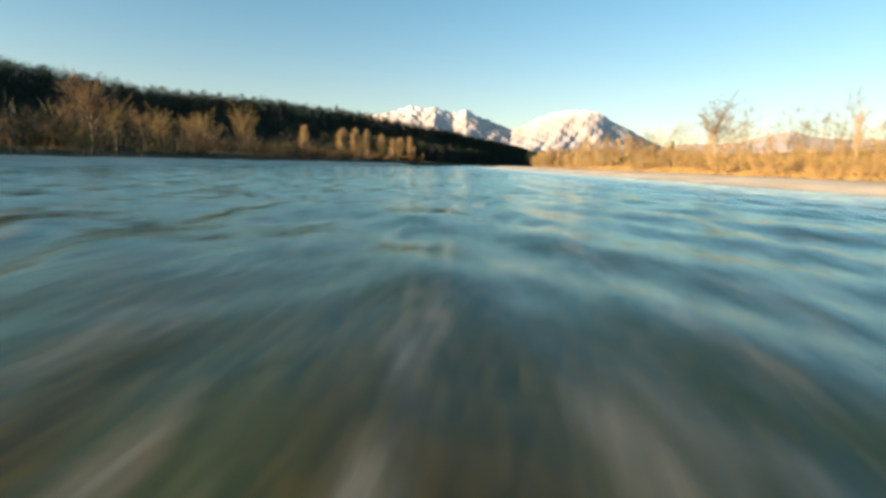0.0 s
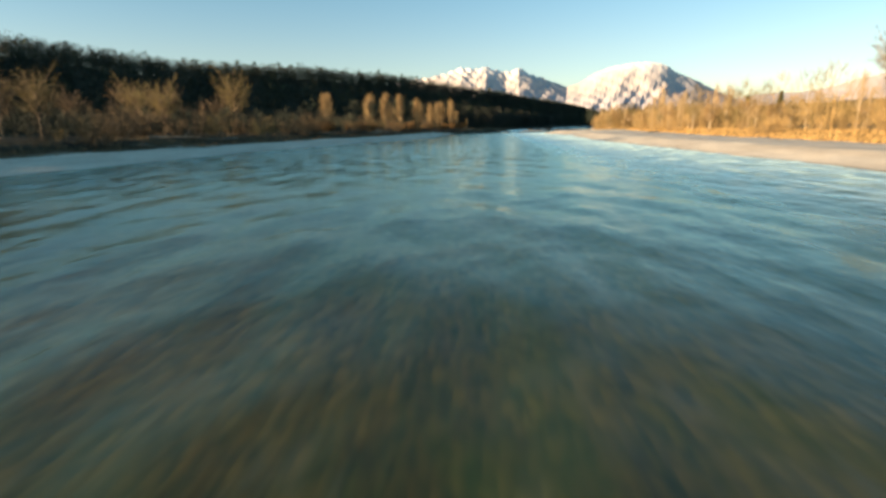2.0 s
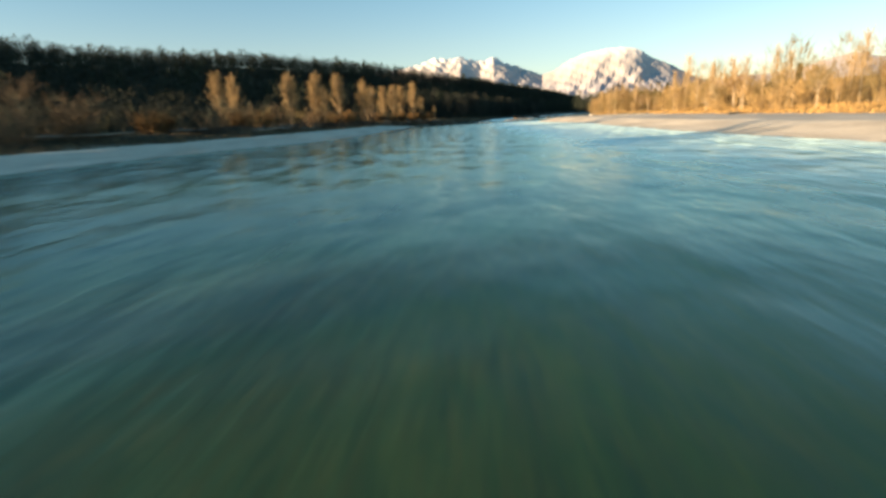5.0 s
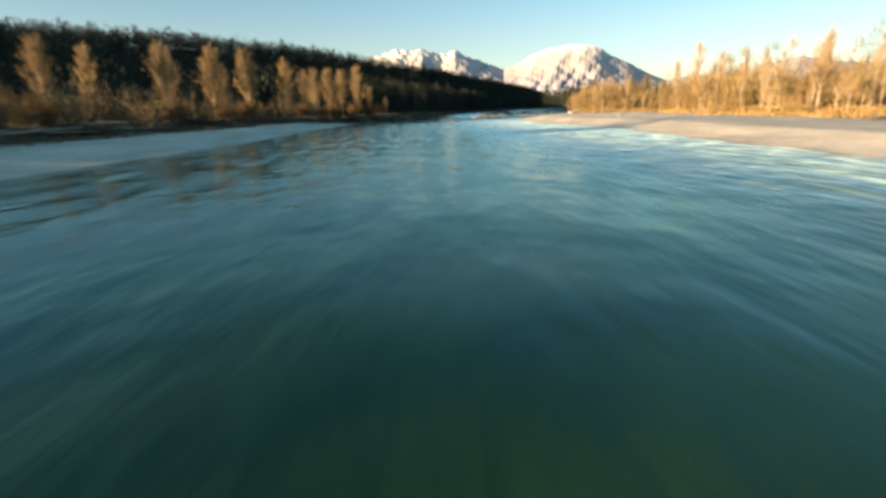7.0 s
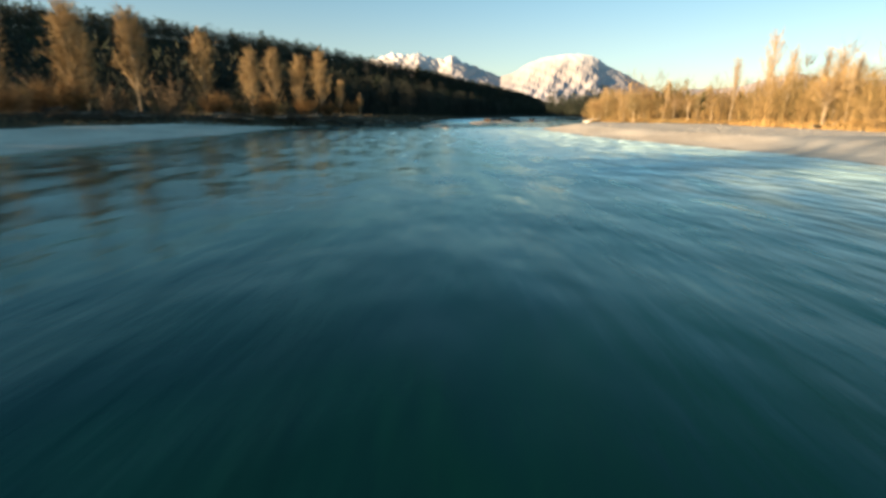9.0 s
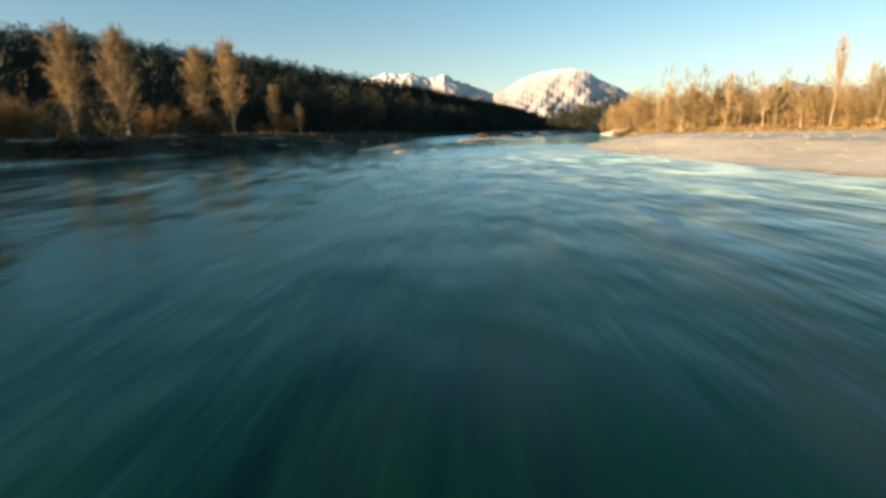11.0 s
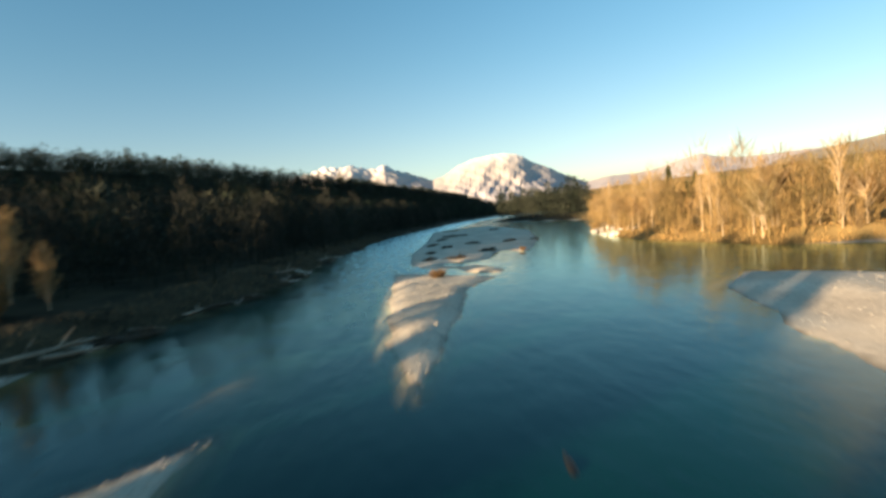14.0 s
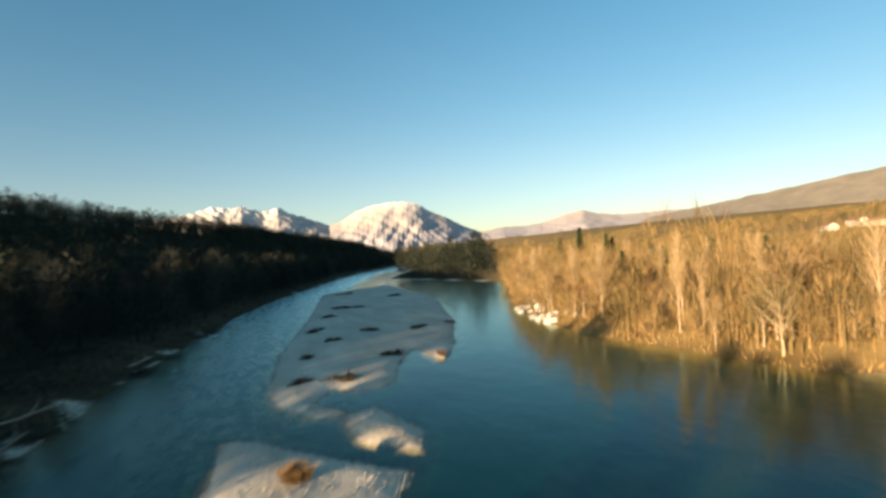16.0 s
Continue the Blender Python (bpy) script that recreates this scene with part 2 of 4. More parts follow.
    wind = noise_node(nodes, links, 4.5, 2.0, (1.0, 0.7, 1.0, 0.3), 0.5)  # small wind ripples over the longer waves
    crisp = nodes.new("ShaderNodeMath")
    crisp.operation = "MULTIPLY_ADD"
    links.new(wind.outputs["Fac"], crisp.inputs[0])
    crisp.inputs[1].default_value = 0.12
    links.new(total.outputs[0], crisp.inputs[2])
    level = nodes.new("ShaderNodeMath")  # about a mean of nought, so that a change of chop tilts nothing
    level.operation = "SUBTRACT"
    links.new(crisp.outputs[0], level.inputs[0])
    level.inputs[1].default_value = 1.56
    chop = nodes.new("ShaderNodeAttribute")
    chop.attribute_name = "chop"
    waves = nodes.new("ShaderNodeMath")
    waves.operation = "MULTIPLY"
    links.new(level.outputs[0], waves.inputs[0])
    links.new(chop.outputs["Fac"], waves.inputs[1])
    bump_node(nodes, links, bsdf, waves.outputs[0], 0.35, 0.25)
    gloss = nodes.new("ShaderNodeMath")
    gloss.operation = "MULTIPLY_ADD"
    links.new(chop.outputs["Fac"], gloss.inputs[0])
    gloss.inputs[1].default_value = 0.30
    gloss.inputs[2].default_value = 0.04
    ruffled = noise_node(nodes, links, 0.9, 4.0, (1.0, 0.3, 1.0, -0.12), 0.6)  # ruffled and smooth streaks side by side
    ruffle = nodes.new("ShaderNodeMapRange")
    links.new(ruffled.outputs["Fac"], ruffle.inputs["Value"])
    ruffle.inputs["From Min"].default_value = 0.3
    ruffle.inputs["From Max"].default_value = 0.7
    ruffle.inputs["To Min"].default_value = 0.45
    ruffle.inputs["To Max"].default_value = 1.55
    uneven = nodes.new("ShaderNodeMath")
    uneven.operation = "MULTIPLY"
    links.new(gloss.outputs[0], uneven.inputs[0])
    links.new(ruffle.outputs["Result"], uneven.inputs[1])
    links.new(uneven.outputs[0], sheen.inputs["Roughness"])
    for node in (sheen, fresnel):
        links.new(bsdf.inputs["Normal"].links[0].from_socket, node.inputs["Normal"])
    return m


def mountain_material():
    """Snow on the flatter and higher rock, bare rock and woods lower down, with the haze of distance painted into the
    pale low tones.
    """
    m, nodes, links, bsdf = material("snowy rock paled by haze")
    geometry = nodes.new("ShaderNodeNewGeometry")
    coords = nodes.new("ShaderNodeTexCoord")
    place = nodes.new("ShaderNodeSeparateXYZ")
    links.new(coords.outputs["Object"], place.inputs["Vector"])
    ragged = noise_node(nodes, links, 0.02, 8.0, (1.0, 1.0, 0.4), 0.55)
    level = nodes.new("ShaderNodeMath")
    level.operation = "MULTIPLY_ADD"
    links.new(ragged.outputs["Fac"], level.inputs[0])
    level.inputs[1].default_value = 85.0
    links.new(place.outputs["Z"], level.inputs[2])
    scaled = nodes.new("ShaderNodeMapRange")
    links.new(level.outputs[0], scaled.inputs["Value"])
    scaled.inputs["From Min"].default_value = 180.0
    scaled.inputs["From Max"].default_value = 562.0
    # the low rock is lightened to paint in distance haze
    rock = ramp_node(nodes, links, scaled.outputs["Result"], [(0.0, (0.40, 0.38, 0.40)), (0.30, (0.43, 0.395, 0.385)), (0.56, (0.48, 0.44, 0.415)), (0.72, (0.57, 0.53, 0.50)), (0.92, (0.76, 0.745, 0.72))])
    links.new(rock.outputs["Color"], bsdf.inputs["Base Color"])
    bsdf.inputs["Roughness"].default_value = 0.9
    bsdf.inputs["Specular IOR Level"].default_value = 0.1
    bump_node(nodes, links, bsdf, ragged.outputs["Fac"], 0.2, 7.0)
    return m


GROUND = ground_material()
WATER = water_material()
SNOW_ROCK_HAZED = mountain_material()
FAR_SLOPE = varied("far hazy slope", (0.17, 0.155, 0.125), (0.27, 0.24, 0.19), 0.012, bump=4.0)


# ---- mesh helpers ----
def mesh_of(name, verts, faces, mat, smooth=False):
    me = bpy.data.meshes.new(name)
    verts = np.asarray(verts, dtype=np.float32)
    faces = np.asarray(faces, dtype=np.int32)
    count, side = faces.shape
    me.vertices.add(len(verts))
    me.vertices.foreach_set("co", verts.ravel())
    me.loops.add(count * side)
    me.loops.foreach_set("vertex_index", faces.ravel())
    me.polygons.add(count)
    me.polygons.foreach_set("loop_start", np.arange(0, count * side, side, dtype=np.int32))
    me.polygons.foreach_set("loop_total", np.full(count, side, dtype=np.int32))
    if smooth:
        me.polygons.foreach_set("use_smooth", np.ones(count, dtype=bool))
    me.update(calc_edges=True)
    me.materials.append(mat)
    return me


def child(name, me, parent, label="", m=None):
    ob = new(name, me)
    ob.parent = parent
    if m is not None:
        ob.matrix_basis = m
    return tagged(ob, label)


def smoothstep(v, a, b):
    k = np.clip((np.asarray(v, float) - a) / (b - a), 0, 1)
    return k * k * (3 - 2 * k)


WAVES = {}


def wobble(x, y, scale, seed):
    """A cheap smooth noise of plan places, about -1 to 1."""
    if seed not in WAVES:
        r = np.random.RandomState(seed)
        WAVES[seed] = [(o, *r.uniform(0, 2 * math.pi, 2), r.uniform(0.7, 1.3)) for o in range(4) for _ in range(3)]
    total = np.zeros(np.broadcast(x, y).shape)
    for octave, a, p, stray in WAVES[seed]:
        k = 2 ** octave / scale * stray * 2 * math.pi
        total = total + np.sin(x * (math.cos(a) * k) + y * (math.sin(a) * k) + p) / 2 ** octave
    return total / 4.0


# ---- the plan of the valley ----
LEFT_SHORE = [(-400, -60), (-60, -46), (40, -42), (90, -38), (112, -36), (150, -28), (168, -21), (200, -18), (230, -18), (260, -16), (281, -11), (308, -6), (320, -2.5), (332, 1), (345, 4.5), (368, 6.5), (383, 9.5), (425, 16), (459, 22.5), (480, 28), (530, 45), (673, 92), (850, 175), (1300, 420)]
RIGHT_SHORE = [(-400, 30), (-60, 25), (60, 23), (130, 21), (165, 20), (195, 22), (215, 24), (240, 20), (262, 20), (271, 22), (282, 26), (298, 33), (310, 39), (316, 46), (320, 62), (331, 63), (346, 61), (358, 60), (374, 63), (391, 68), (420, 82), (448, 97), (500, 118), (600, 150), (850, 260), (1300, 520)]
LEFT_COVER = [(-400, -70), (0, -54), (90, -47), (150, -38), (170, -32), (200, -30), (235, -27), (255, -20), (268, -13.5), (281, -10.5), (308, -6), (320, -2.5), (345, 4), (368, 6.2), (383, 9), (425, 15.5), (530, 44.5), (673, 91), (850, 168), (1300, 410)]
RIGHT_COVER = [(-400, 44), (60, 41), (150, 43), (180, 47), (250, 54), (282, 62), (296, 76), (314, 80), (326, 70), (332, 62.5), (346, 60.5), (358, 59.5), (374, 62.5), (391, 68), (448, 97), (600, 155), (850, 266), (1300, 530)]
HILL_FOOT = [(-600, -230), (150, -190), (220, -150), (262, -105), (305, -48), (350, -24), (400, -8), (450, 6), (550, 36), (700, 84), (850, 163), (1200, 350)]
HILL_TOP = [(-600, -420), (100, -330), (250, -300), (350, -260), (500, -200), (650, -100), (750, 0), (850, 60), (1000, 150), (1200, 250), (1600, 420)]
# the hill below y 250 is out of view, its heights set for shadows
HILL_RISE = [(-600, 22), (0, 27), (100, 26), (135, 26.5), (160, 29), (171, 33), (183, 40), (200, 43), (230, 44), (260, 44), (340, 41.5), (430, 40.5), (480, 42), (530, 48), (570, 51), (620, 50.5), (660, 49), (700, 42), (740, 38.5), (800, 36.5), (870, 33), (1000, 26), (1200, 20), (1600, 16)]
ISLANDS = {
    "spit": [(1.9, 274.3), (2.2, 279), (3.2, 285), (4.5, 292), (7.2, 295), (6.9, 286), (6.6, 279), (6.4, 274), (6.3, 270), (6.2, 266), (5.4, 266), (5.6, 271), (5.3, 274), (4.1, 275), (3.4, 278), (3, 274.2)],
    "near": [(14.6, 296), (16, 300), (17.5, 305), (20, 312.5), (22.5, 322), (25, 326), (27.4, 329.6), (24.7, 332), (21.5, 336), (18, 340), (16.6, 340), (16.2, 334), (15, 321), (14.2, 311), (14, 304), (14.2, 300)],
    "islet": [(25.2, 341), (28, 342.2), (29.3, 335), (28.2, 332), (25.3, 335)],
    "main": [(20.4, 352.6), (22.5, 371), (30.8, 410), (44, 484), (76, 517), (66.4, 431), (53, 387), (43, 362), (39, 356), (38, 363), (34.6, 358), (31.2, 348.5), (27.3, 347.3), (26, 350), (24, 346), (25.5, 342), (23, 341.5), (21, 347)],
    "upper": [(98, 540), (108, 482), (135, 520), (190, 640), (300, 850), (200, 800), (130, 670), (92, 575)],
}
INLET = [(44, 318), (52, 307), (64, 301), (74, 302), (77, 310), (70, 322), (63, 331), (58, 326)]  # still water behind the gravel bar


def along(table, y):
    return np.interp(y, [r[0] for r in table], [r[1] for r in table])


def inside(poly, x, y):
    """Signed distance to the outline of an island: positive within it."""
    x, y = np.asarray(x, float), np.asarray(y, float)
    best = np.full(x.shape, 1e9)
    sign = np.zeros(x.shape, bool)
    for (ax, ay), (bx, by) in zip(poly, poly[1:] + poly[:1]):
        dx, dy = bx - ax, by - ay
        k = np.clip(((x - ax) * dx + (y - ay) * dy) / (dx * dx + dy * dy), 0, 1)
        best = np.minimum(best, np.hypot(x - ax - k * dx, y - ay - k * dy))
        crossing = (ay > y) != (by > y)
        with np.errstate(divide="ignore", invalid="ignore"):
            sign ^= crossing & (x < (y - ay) * dx / (dy if dy else 1e-9) + ax)
    return np.where(sign, best, -best)


def shore_distance(x, y):
    """Metres from the nearest waterline, positive on land."""
    land = np.maximum(along(LEFT_SHORE, y) - x, x - along(RIGHT_SHORE, y)) * 0.9
    land = np.minimum(land, -inside(INLET, x, y)) + 0.7 * wobble(x, y, 22, 3) + 0.25 * wobble(x, y, 5, 4)
    for name, poly in ISLANDS.items():
        land = np.maximum(land, inside(poly, x, y) + (0.35 if name in ("main", "islet") else 0.25 if name == "spit" else 0.0) + 0.3 * wobble(x, y, 7, 4) + 0.12 * wobble(x, y, 2.2, 14))
    return land


def island_mask(x, y):
    m = np.full(np.shape(x), -1e9)
    for poly in ISLANDS.values():
        m = np.maximum(m, inside(poly, x, y))
    return m


def height(x, y):
    x, y = np.asarray(x, float), np.asarray(y, float)
    d = shore_distance(x, y)
    deep = 0.42 + 0.33 * smoothstep(y, 40, 110) + 0.95 * smoothstep(y, 128, 185) - 1.35 * np.exp(-((x - 6) / 8) ** 2 - ((y - 263) / 14) ** 2) - 1.15 * np.exp(-((x - 7) / 3.5) ** 2 - ((y - 302) / 8) ** 2) - 1.0 * np.exp(-((x - 42) / 11) ** 2 - ((y - 322) / 5) ** 2) + 0.12 * wobble(x, y, 9, 16)
    deep = deep - 0.55 * np.exp(-((x - 2.6) / 4.5) ** 2 - ((y - 159.2) / 4.5) ** 2) - 0.3 * np.exp(-((x - 2.0) / 4.0) ** 2 - ((y - 138.8) / 5.0) ** 2)  # shoals
    bed = -np.minimum(np.clip(-d * np.where(island_mask(x, y) > -9, 1.2, 0.24), 0, 3), deep) - 0.03 + 0.05 * wobble(x, y, 2.6, 15)
    bank = 0.55 * smoothstep(d, 0, 7) + 0.05 * np.clip(d, 0, 6)
    bank = np.where(island_mask(x, y) > -1.0, 0.30 * smoothstep(d, 0, 2.0) + 0.2 * smoothstep(d, 2, 8), bank)
    bank = bank + 0.06 * wobble(x, y, 9, 5) * smoothstep(d, 0.5, 3)
    z = np.where(d < 0, bed, bank)
    covered = np.maximum(along(LEFT_COVER, y) - x, x - along(RIGHT_COVER, y))
    z = z + smoothstep(covered, 0, 7) * (0.9 + 0.35 * wobble(x, y, 30, 6))
    foot, top, rise = along(HILL_FOOT, y), along(HILL_TOP, y), along(HILL_RISE, y)
    k = (foot - x) / (foot - top)
    z = z + rise * (np.clip(k, 0, 1) ** 1.3 * 0.96 + 0.05 * np.clip(k - 1, 0, 6)) * (1 + 0.10 * wobble(x, y, 160, 7))
    far = x - along(RIGHT_SHORE, y)
    z = z + (36 + 7 * wobble(x, y, 420, 8)) * smoothstep(far, 230, 620) + 60 * smoothstep(far, 600, 1900)
    z = z + 14 * smoothstep(y, 1250, 2200)
    return z


def axis(steps):
    out = [steps[0][0]]
    for stop, step in steps[1:]:
        while out[-1] < stop - 1e-6:
            out.append(min(stop, out[-1] + step))
    return np.array(out)


def sheet(xs, ys):
    gx, gy = np.meshgrid(xs, ys)
    n, w = len(ys), len(xs)
    i = np.arange((n - 1) * (w - 1))
    a = i // (w - 1) * w + i % (w - 1)
    return gx.ravel(), gy.ravel(), np.stack([a, a + 1, a + w + 1, a + w], 1)


def colour_layer(me, name, rgb):
    layer = me.color_attributes.new(name, "FLOAT_COLOR", "POINT")
    layer.data.foreach_set("color", np.c_[rgb, np.ones(len(rgb))].astype(np.float32).ravel())


# the ground, one sheet to the horizon
gx, gy, quads = sheet(
    axis([(-4800, 0), (-1200, 300), (-500, 60), (-150, 9), (-60, 3), (0, 1.0), (45, 0.6), (100, 1.0), (180, 4), (600, 14), (1500, 60), (4800, 400)]),
    axis([(-2500, 0), (-300, 200), (-40, 12), (20, 2.5), (262, 1.0), (350, 0.7), (420, 1.0), (600, 3), (1000, 8), (1700, 35), (4500, 250)]),
)
gz = height(gx, gy)
ground_mesh = mesh_of("ground", np.c_[gx, gy, gz], quads, GROUND, True)
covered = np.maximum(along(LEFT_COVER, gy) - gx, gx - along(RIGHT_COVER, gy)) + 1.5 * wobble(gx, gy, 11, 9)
shaded_litter = np.maximum(smoothstep(covered - 2.5 * smoothstep(gy, 290, 312) * (gx < 60), -1.0, 2.0), smoothstep(inside(ISLANDS["upper"], gx, gy), 0.5, 3))
shaded_litter = np.maximum(shaded_litter, smoothstep(covered + (1.6 + 4.5 * wobble(gx, gy, 11, 41)) * smoothstep(gy, 290, 312), 0.0, 1.2) * (gx < 60))
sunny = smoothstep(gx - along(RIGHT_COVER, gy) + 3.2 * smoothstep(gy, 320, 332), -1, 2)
from_shore = shore_distance(gx, gy)
under = smoothstep(-from_shore, 0.6, 3.2)
shoal = np.exp(-((gx - 6) / 8) ** 2 - ((gy - 262) / 12) ** 2) + np.exp(-((gx - 7) / 4) ** 2 - ((gy - 302) / 9) ** 2)
under *= 1 - 0.75 * np.clip(shoal, 0, 1)  # paler bed on the shoals, painting in the sun on the shallows
colour_layer(ground_mesh, "cover", np.c_[shaded_litter, sunny, under])
layer = ground_mesh.attributes.new("wet", "FLOAT", "POINT")
layer.data.foreach_set("value", (0.8 * (1 - smoothstep(from_shore, 0.1, 0.45))).astype(np.float32))
ground = tagged(new("ground", ground_mesh), "pale gravel banks and wooded valley floor beside the river", "ground", kind="structure")

# the river
wx, wy, quads = sheet(
    axis([(-420, 0), (-60, 40), (-46, 2), (34, 0.5), (70, 1.5), (130, 4), (560, 30)]),
    axis([(-400, 0), (-30, 30), (-6, 1.5), (330, 0.5), (440, 2), (900, 10), (1300, 40)]),
)
channel = smoothstep(wx - along(LEFT_SHORE, wy), 14, 24)  # the left channel keeps flowing past the bars
calm = 1 - 0.88 * smoothstep(wy + 0.8 * np.clip(10 - wx, 0, 20), 250, 290) * (0.72 + 0.28 * channel)
rough = 0.05 * calm + 0.15 * np.exp(-((wy - 14) / 42) ** 2) * smoothstep(shore_distance(wx, wy), -2, -12)
wz = rough * (0.6 * wobble(wx, wy * 0.6, 4.6, 11) + 0.5 * wobble(wx + wy * 0.3, wy * 0.45, 2.4, 12))
water_mesh = mesh_of("water", np.c_[wx, wy, wz], quads, WATER, True)
depth_now = np.clip(-height(wx, wy), 0, 3)
layer = water_mesh.attributes.new("depth", "FLOAT", "POINT")
layer.data.foreach_set("value", (1 - np.exp(-(1.6 * depth_now) ** 1.8)).astype(np.float32))
layer = water_mesh.attributes.new("chop", "FLOAT", "POINT")
# slack along the shaded bank, livelier towards the sunny one
lively = (0.5 + 1.7 * smoothstep(wx, 2, 18)) * (1 - 0.35 * (1 - smoothstep(wx, -16, 2)) * smoothstep(wy, 100, 150)) * (1 - 0.15 * (1 - smoothstep(wy, 80, 130)))
layer.data.foreach_set("value", (calm * lively).astype(np.float32))
layer = water_mesh.attributes.new("rapids", "FLOAT", "POINT")
white_water = 0.6 * np.exp(-((wy - 8) / 26) ** 2) * smoothstep(shore_distance(wx, wy), -1, -6)
for sx, sy in ((-18.6, 18), (-16.3, 15), (-13.5, 33), (-9, 24), (-20, 30), (-14, 40)):
    white_water += 0.9 * np.exp(-((wx - sx) / 1.1) ** 2 - ((wy - sy) / 2.6) ** 2)
for sx, sy in ((-10.8, 28.5), (-9.6, 32.5), (-15, 37.5), (-8.4, 25.2), (-12, 44)):
    white_water += 1.6 * np.exp(-((wx - sx) / 0.55) ** 2 - ((wy - sy) / 1.1) ** 2)
layer.data.foreach_set("value", np.clip(white_water, 0, 1.6).astype(np.float32))
water = tagged(new("water", water_mesh), "fast clear teal river water with small waves", "river", kind="structure")
water.visible_shadow = False


# ---- far mountains, on an arc round the valley ----
def range_mesh(name, table, radius, depth, mat, ragged, seed, foot=-20.0, columns=900, rows=60):
    """A range whose skyline follows rows of (bearing in degrees, rise per metre); spurs run down towards the valley."""
    bearings = np.linspace(table[0][0], table[-1][0], columns)
    if table[0][0] < -10:  # finer where the summits stand
        bearings = np.concatenate([np.linspace(table[0][0], -9, 100), np.linspace(-8.95, 34, columns - 250), np.linspace(34.3, table[-1][0], 150)])
    skyline = np.interp(bearings, [r[0] for r in table], [r[1] for r in table]) * radius
    s = bearings * radius * math.pi / 180
    crag_size = ragged * (0.45 + 1.3 * (1 - smoothstep(bearings, 6, 9))) * smoothstep(skyline, 60, 300)
    verts, faces = [], []
    for j in range(rows):
        k = j / (rows - 1)
        spur = wobble(s + k * 300, s * 0 + k * 500, 420, seed + 2) * 0.5 + wobble(s - k * 260, s * 0 + k * 420, 150, seed + 3) * 0.4 + wobble(s + k * 120, k * 420 + s * 0.2, 60, seed + 4) * 0.22
        r = radius - depth * (1 - k) * (1 + 0.10 * spur)
        z = foot + (skyline - foot) * k ** 1.25 * (1 + 0.09 * spur * (1 - k) * k ** 0.5)
        u, v = s + (1 - k) * 260, s * 0 + (1 - k) * 700
        z = z + crag_size * (wobble(u, v, 110, seed) * 0.3 + wobble(u, v, 45, seed + 1) * 0.4 + wobble(u, v, 20, seed + 5) * 0.2) * k ** 4
        a = np.radians(bearings)
        verts.append(np.c_[8 + np.sin(a) * r, 150 + np.cos(a) * r, z])
    verts = np.concatenate(verts)
    i = np.arange((rows - 1) * (columns - 1))
    a = i // (columns - 1) * columns + i % (columns - 1)
    return mesh_of(name, verts, np.stack([a, a + 1, a + columns + 1, a + columns], 1), mat, True)


RANGE_SKYLINE = [(-60, 0.05), (-30, 0.06), (-8, 0.085), (-4.2, 0.0995), (-2.7, 0.1065), (-1.4, 0.1055), (0.0, 0.1095), (1.0, 0.104), (2.1, 0.0965), (3.5, 0.105), (4.9, 0.095), (6.5, 0.083), (8.7, 0.0695), (10.0, 0.076), (11.7, 0.093), (13.2, 0.1015), (14.2, 0.1050), (15.2, 0.1070), (16.3, 0.1075), (17.1, 0.1065), (18.0, 0.1035), (18.6, 0.099), (19.5, 0.0875), (21.3, 0.0735), (22.6, 0.060), (23.4, 0.053), (25.0, 0.041), (27.4, 0.048), (29.9, 0.0475), (31.7, 0.051), (34.1, 0.0635), (35.9, 0.0695), (37.6, 0.061), (39.8, 0.056), (44, 0.057), (50, 0.055), (75, 0.05)]
tagged(new("mountain_range", range_mesh("mountain_range", RANGE_SKYLINE, 4600.0, 1500.0, SNOW_ROCK_HAZED, 20.0, 21)), "distant rocky mountain range with snow on the summits", "mountains", kind="structure")
SLOPE_SKYLINE = [(36, 0.0), (42, 0.048), (46, 0.058), (50, 0.068), (54, 0.078), (58, 0.088), (62, 0.096), (75, 0.11), (100, 0.10)]
tagged(new("far_slope", range_mesh("far_slope", SLOPE_SKYLINE, 3200.0, 900.0, FAR_SLOPE, 20.0, 31, columns=120, rows=14)), "hazy brown mountain slope beyond the sunny wood", "mountain", kind="structure")


# ---- trees ----
def tube(points, radii, sides=5):
    points = np.asarray(points, float)
    verts, faces = [], []
    for i, p in enumerate(points):
        d = points[min(i + 1, len(points) - 1)] - points[max(i - 1, 0)]
        d = d / (np.linalg.norm(d) + 1e-9)
        u = np.cross(d, (0.3, 0.9, 0.1) if abs(d[2]) > 0.6 else (0, 0, 1))
        u /= np.linalg.norm(u) + 1e-9
        v = np.cross(d, u)
        for s in range(sides):
            a = 2 * math.pi * s / sides
            verts.append(p + radii[i] * (math.cos(a) * u + math.sin(a) * v))
    for i in range(len(points) - 1):
        for s in range(sides):
            t = (s + 1) % sides
            faces.append((i * sides + s, i * sides + t, (i + 1) * sides + t, (i + 1) * sides + s))
    return np.array(verts), np.array(faces)


def join(pieces):
    verts, faces, base = [], [], 0
    for v, f in pieces:
        verts.append(v)
        faces.append(f + base)
        base += len(v)
    return np.concatenate(verts), np.concatenate(faces)


def unit(v):
    return v / (np.linalg.norm(v, axis=-1, keepdims=True) + 1e-9)


def blades(rng, roots, ways, lengths, widths):
    """Thin twigs: a slim triangle each, at a random turn."""
    side = unit(np.cross(ways, rng.normal(size=ways.shape)))
    w = (widths / 2)[:, None]
    verts = np.stack([roots - side * w, roots + side * w, roots + ways * lengths[:, None]], 1).reshape(-1, 3)
    return verts, np.arange(len(verts)).reshape(-1, 3)


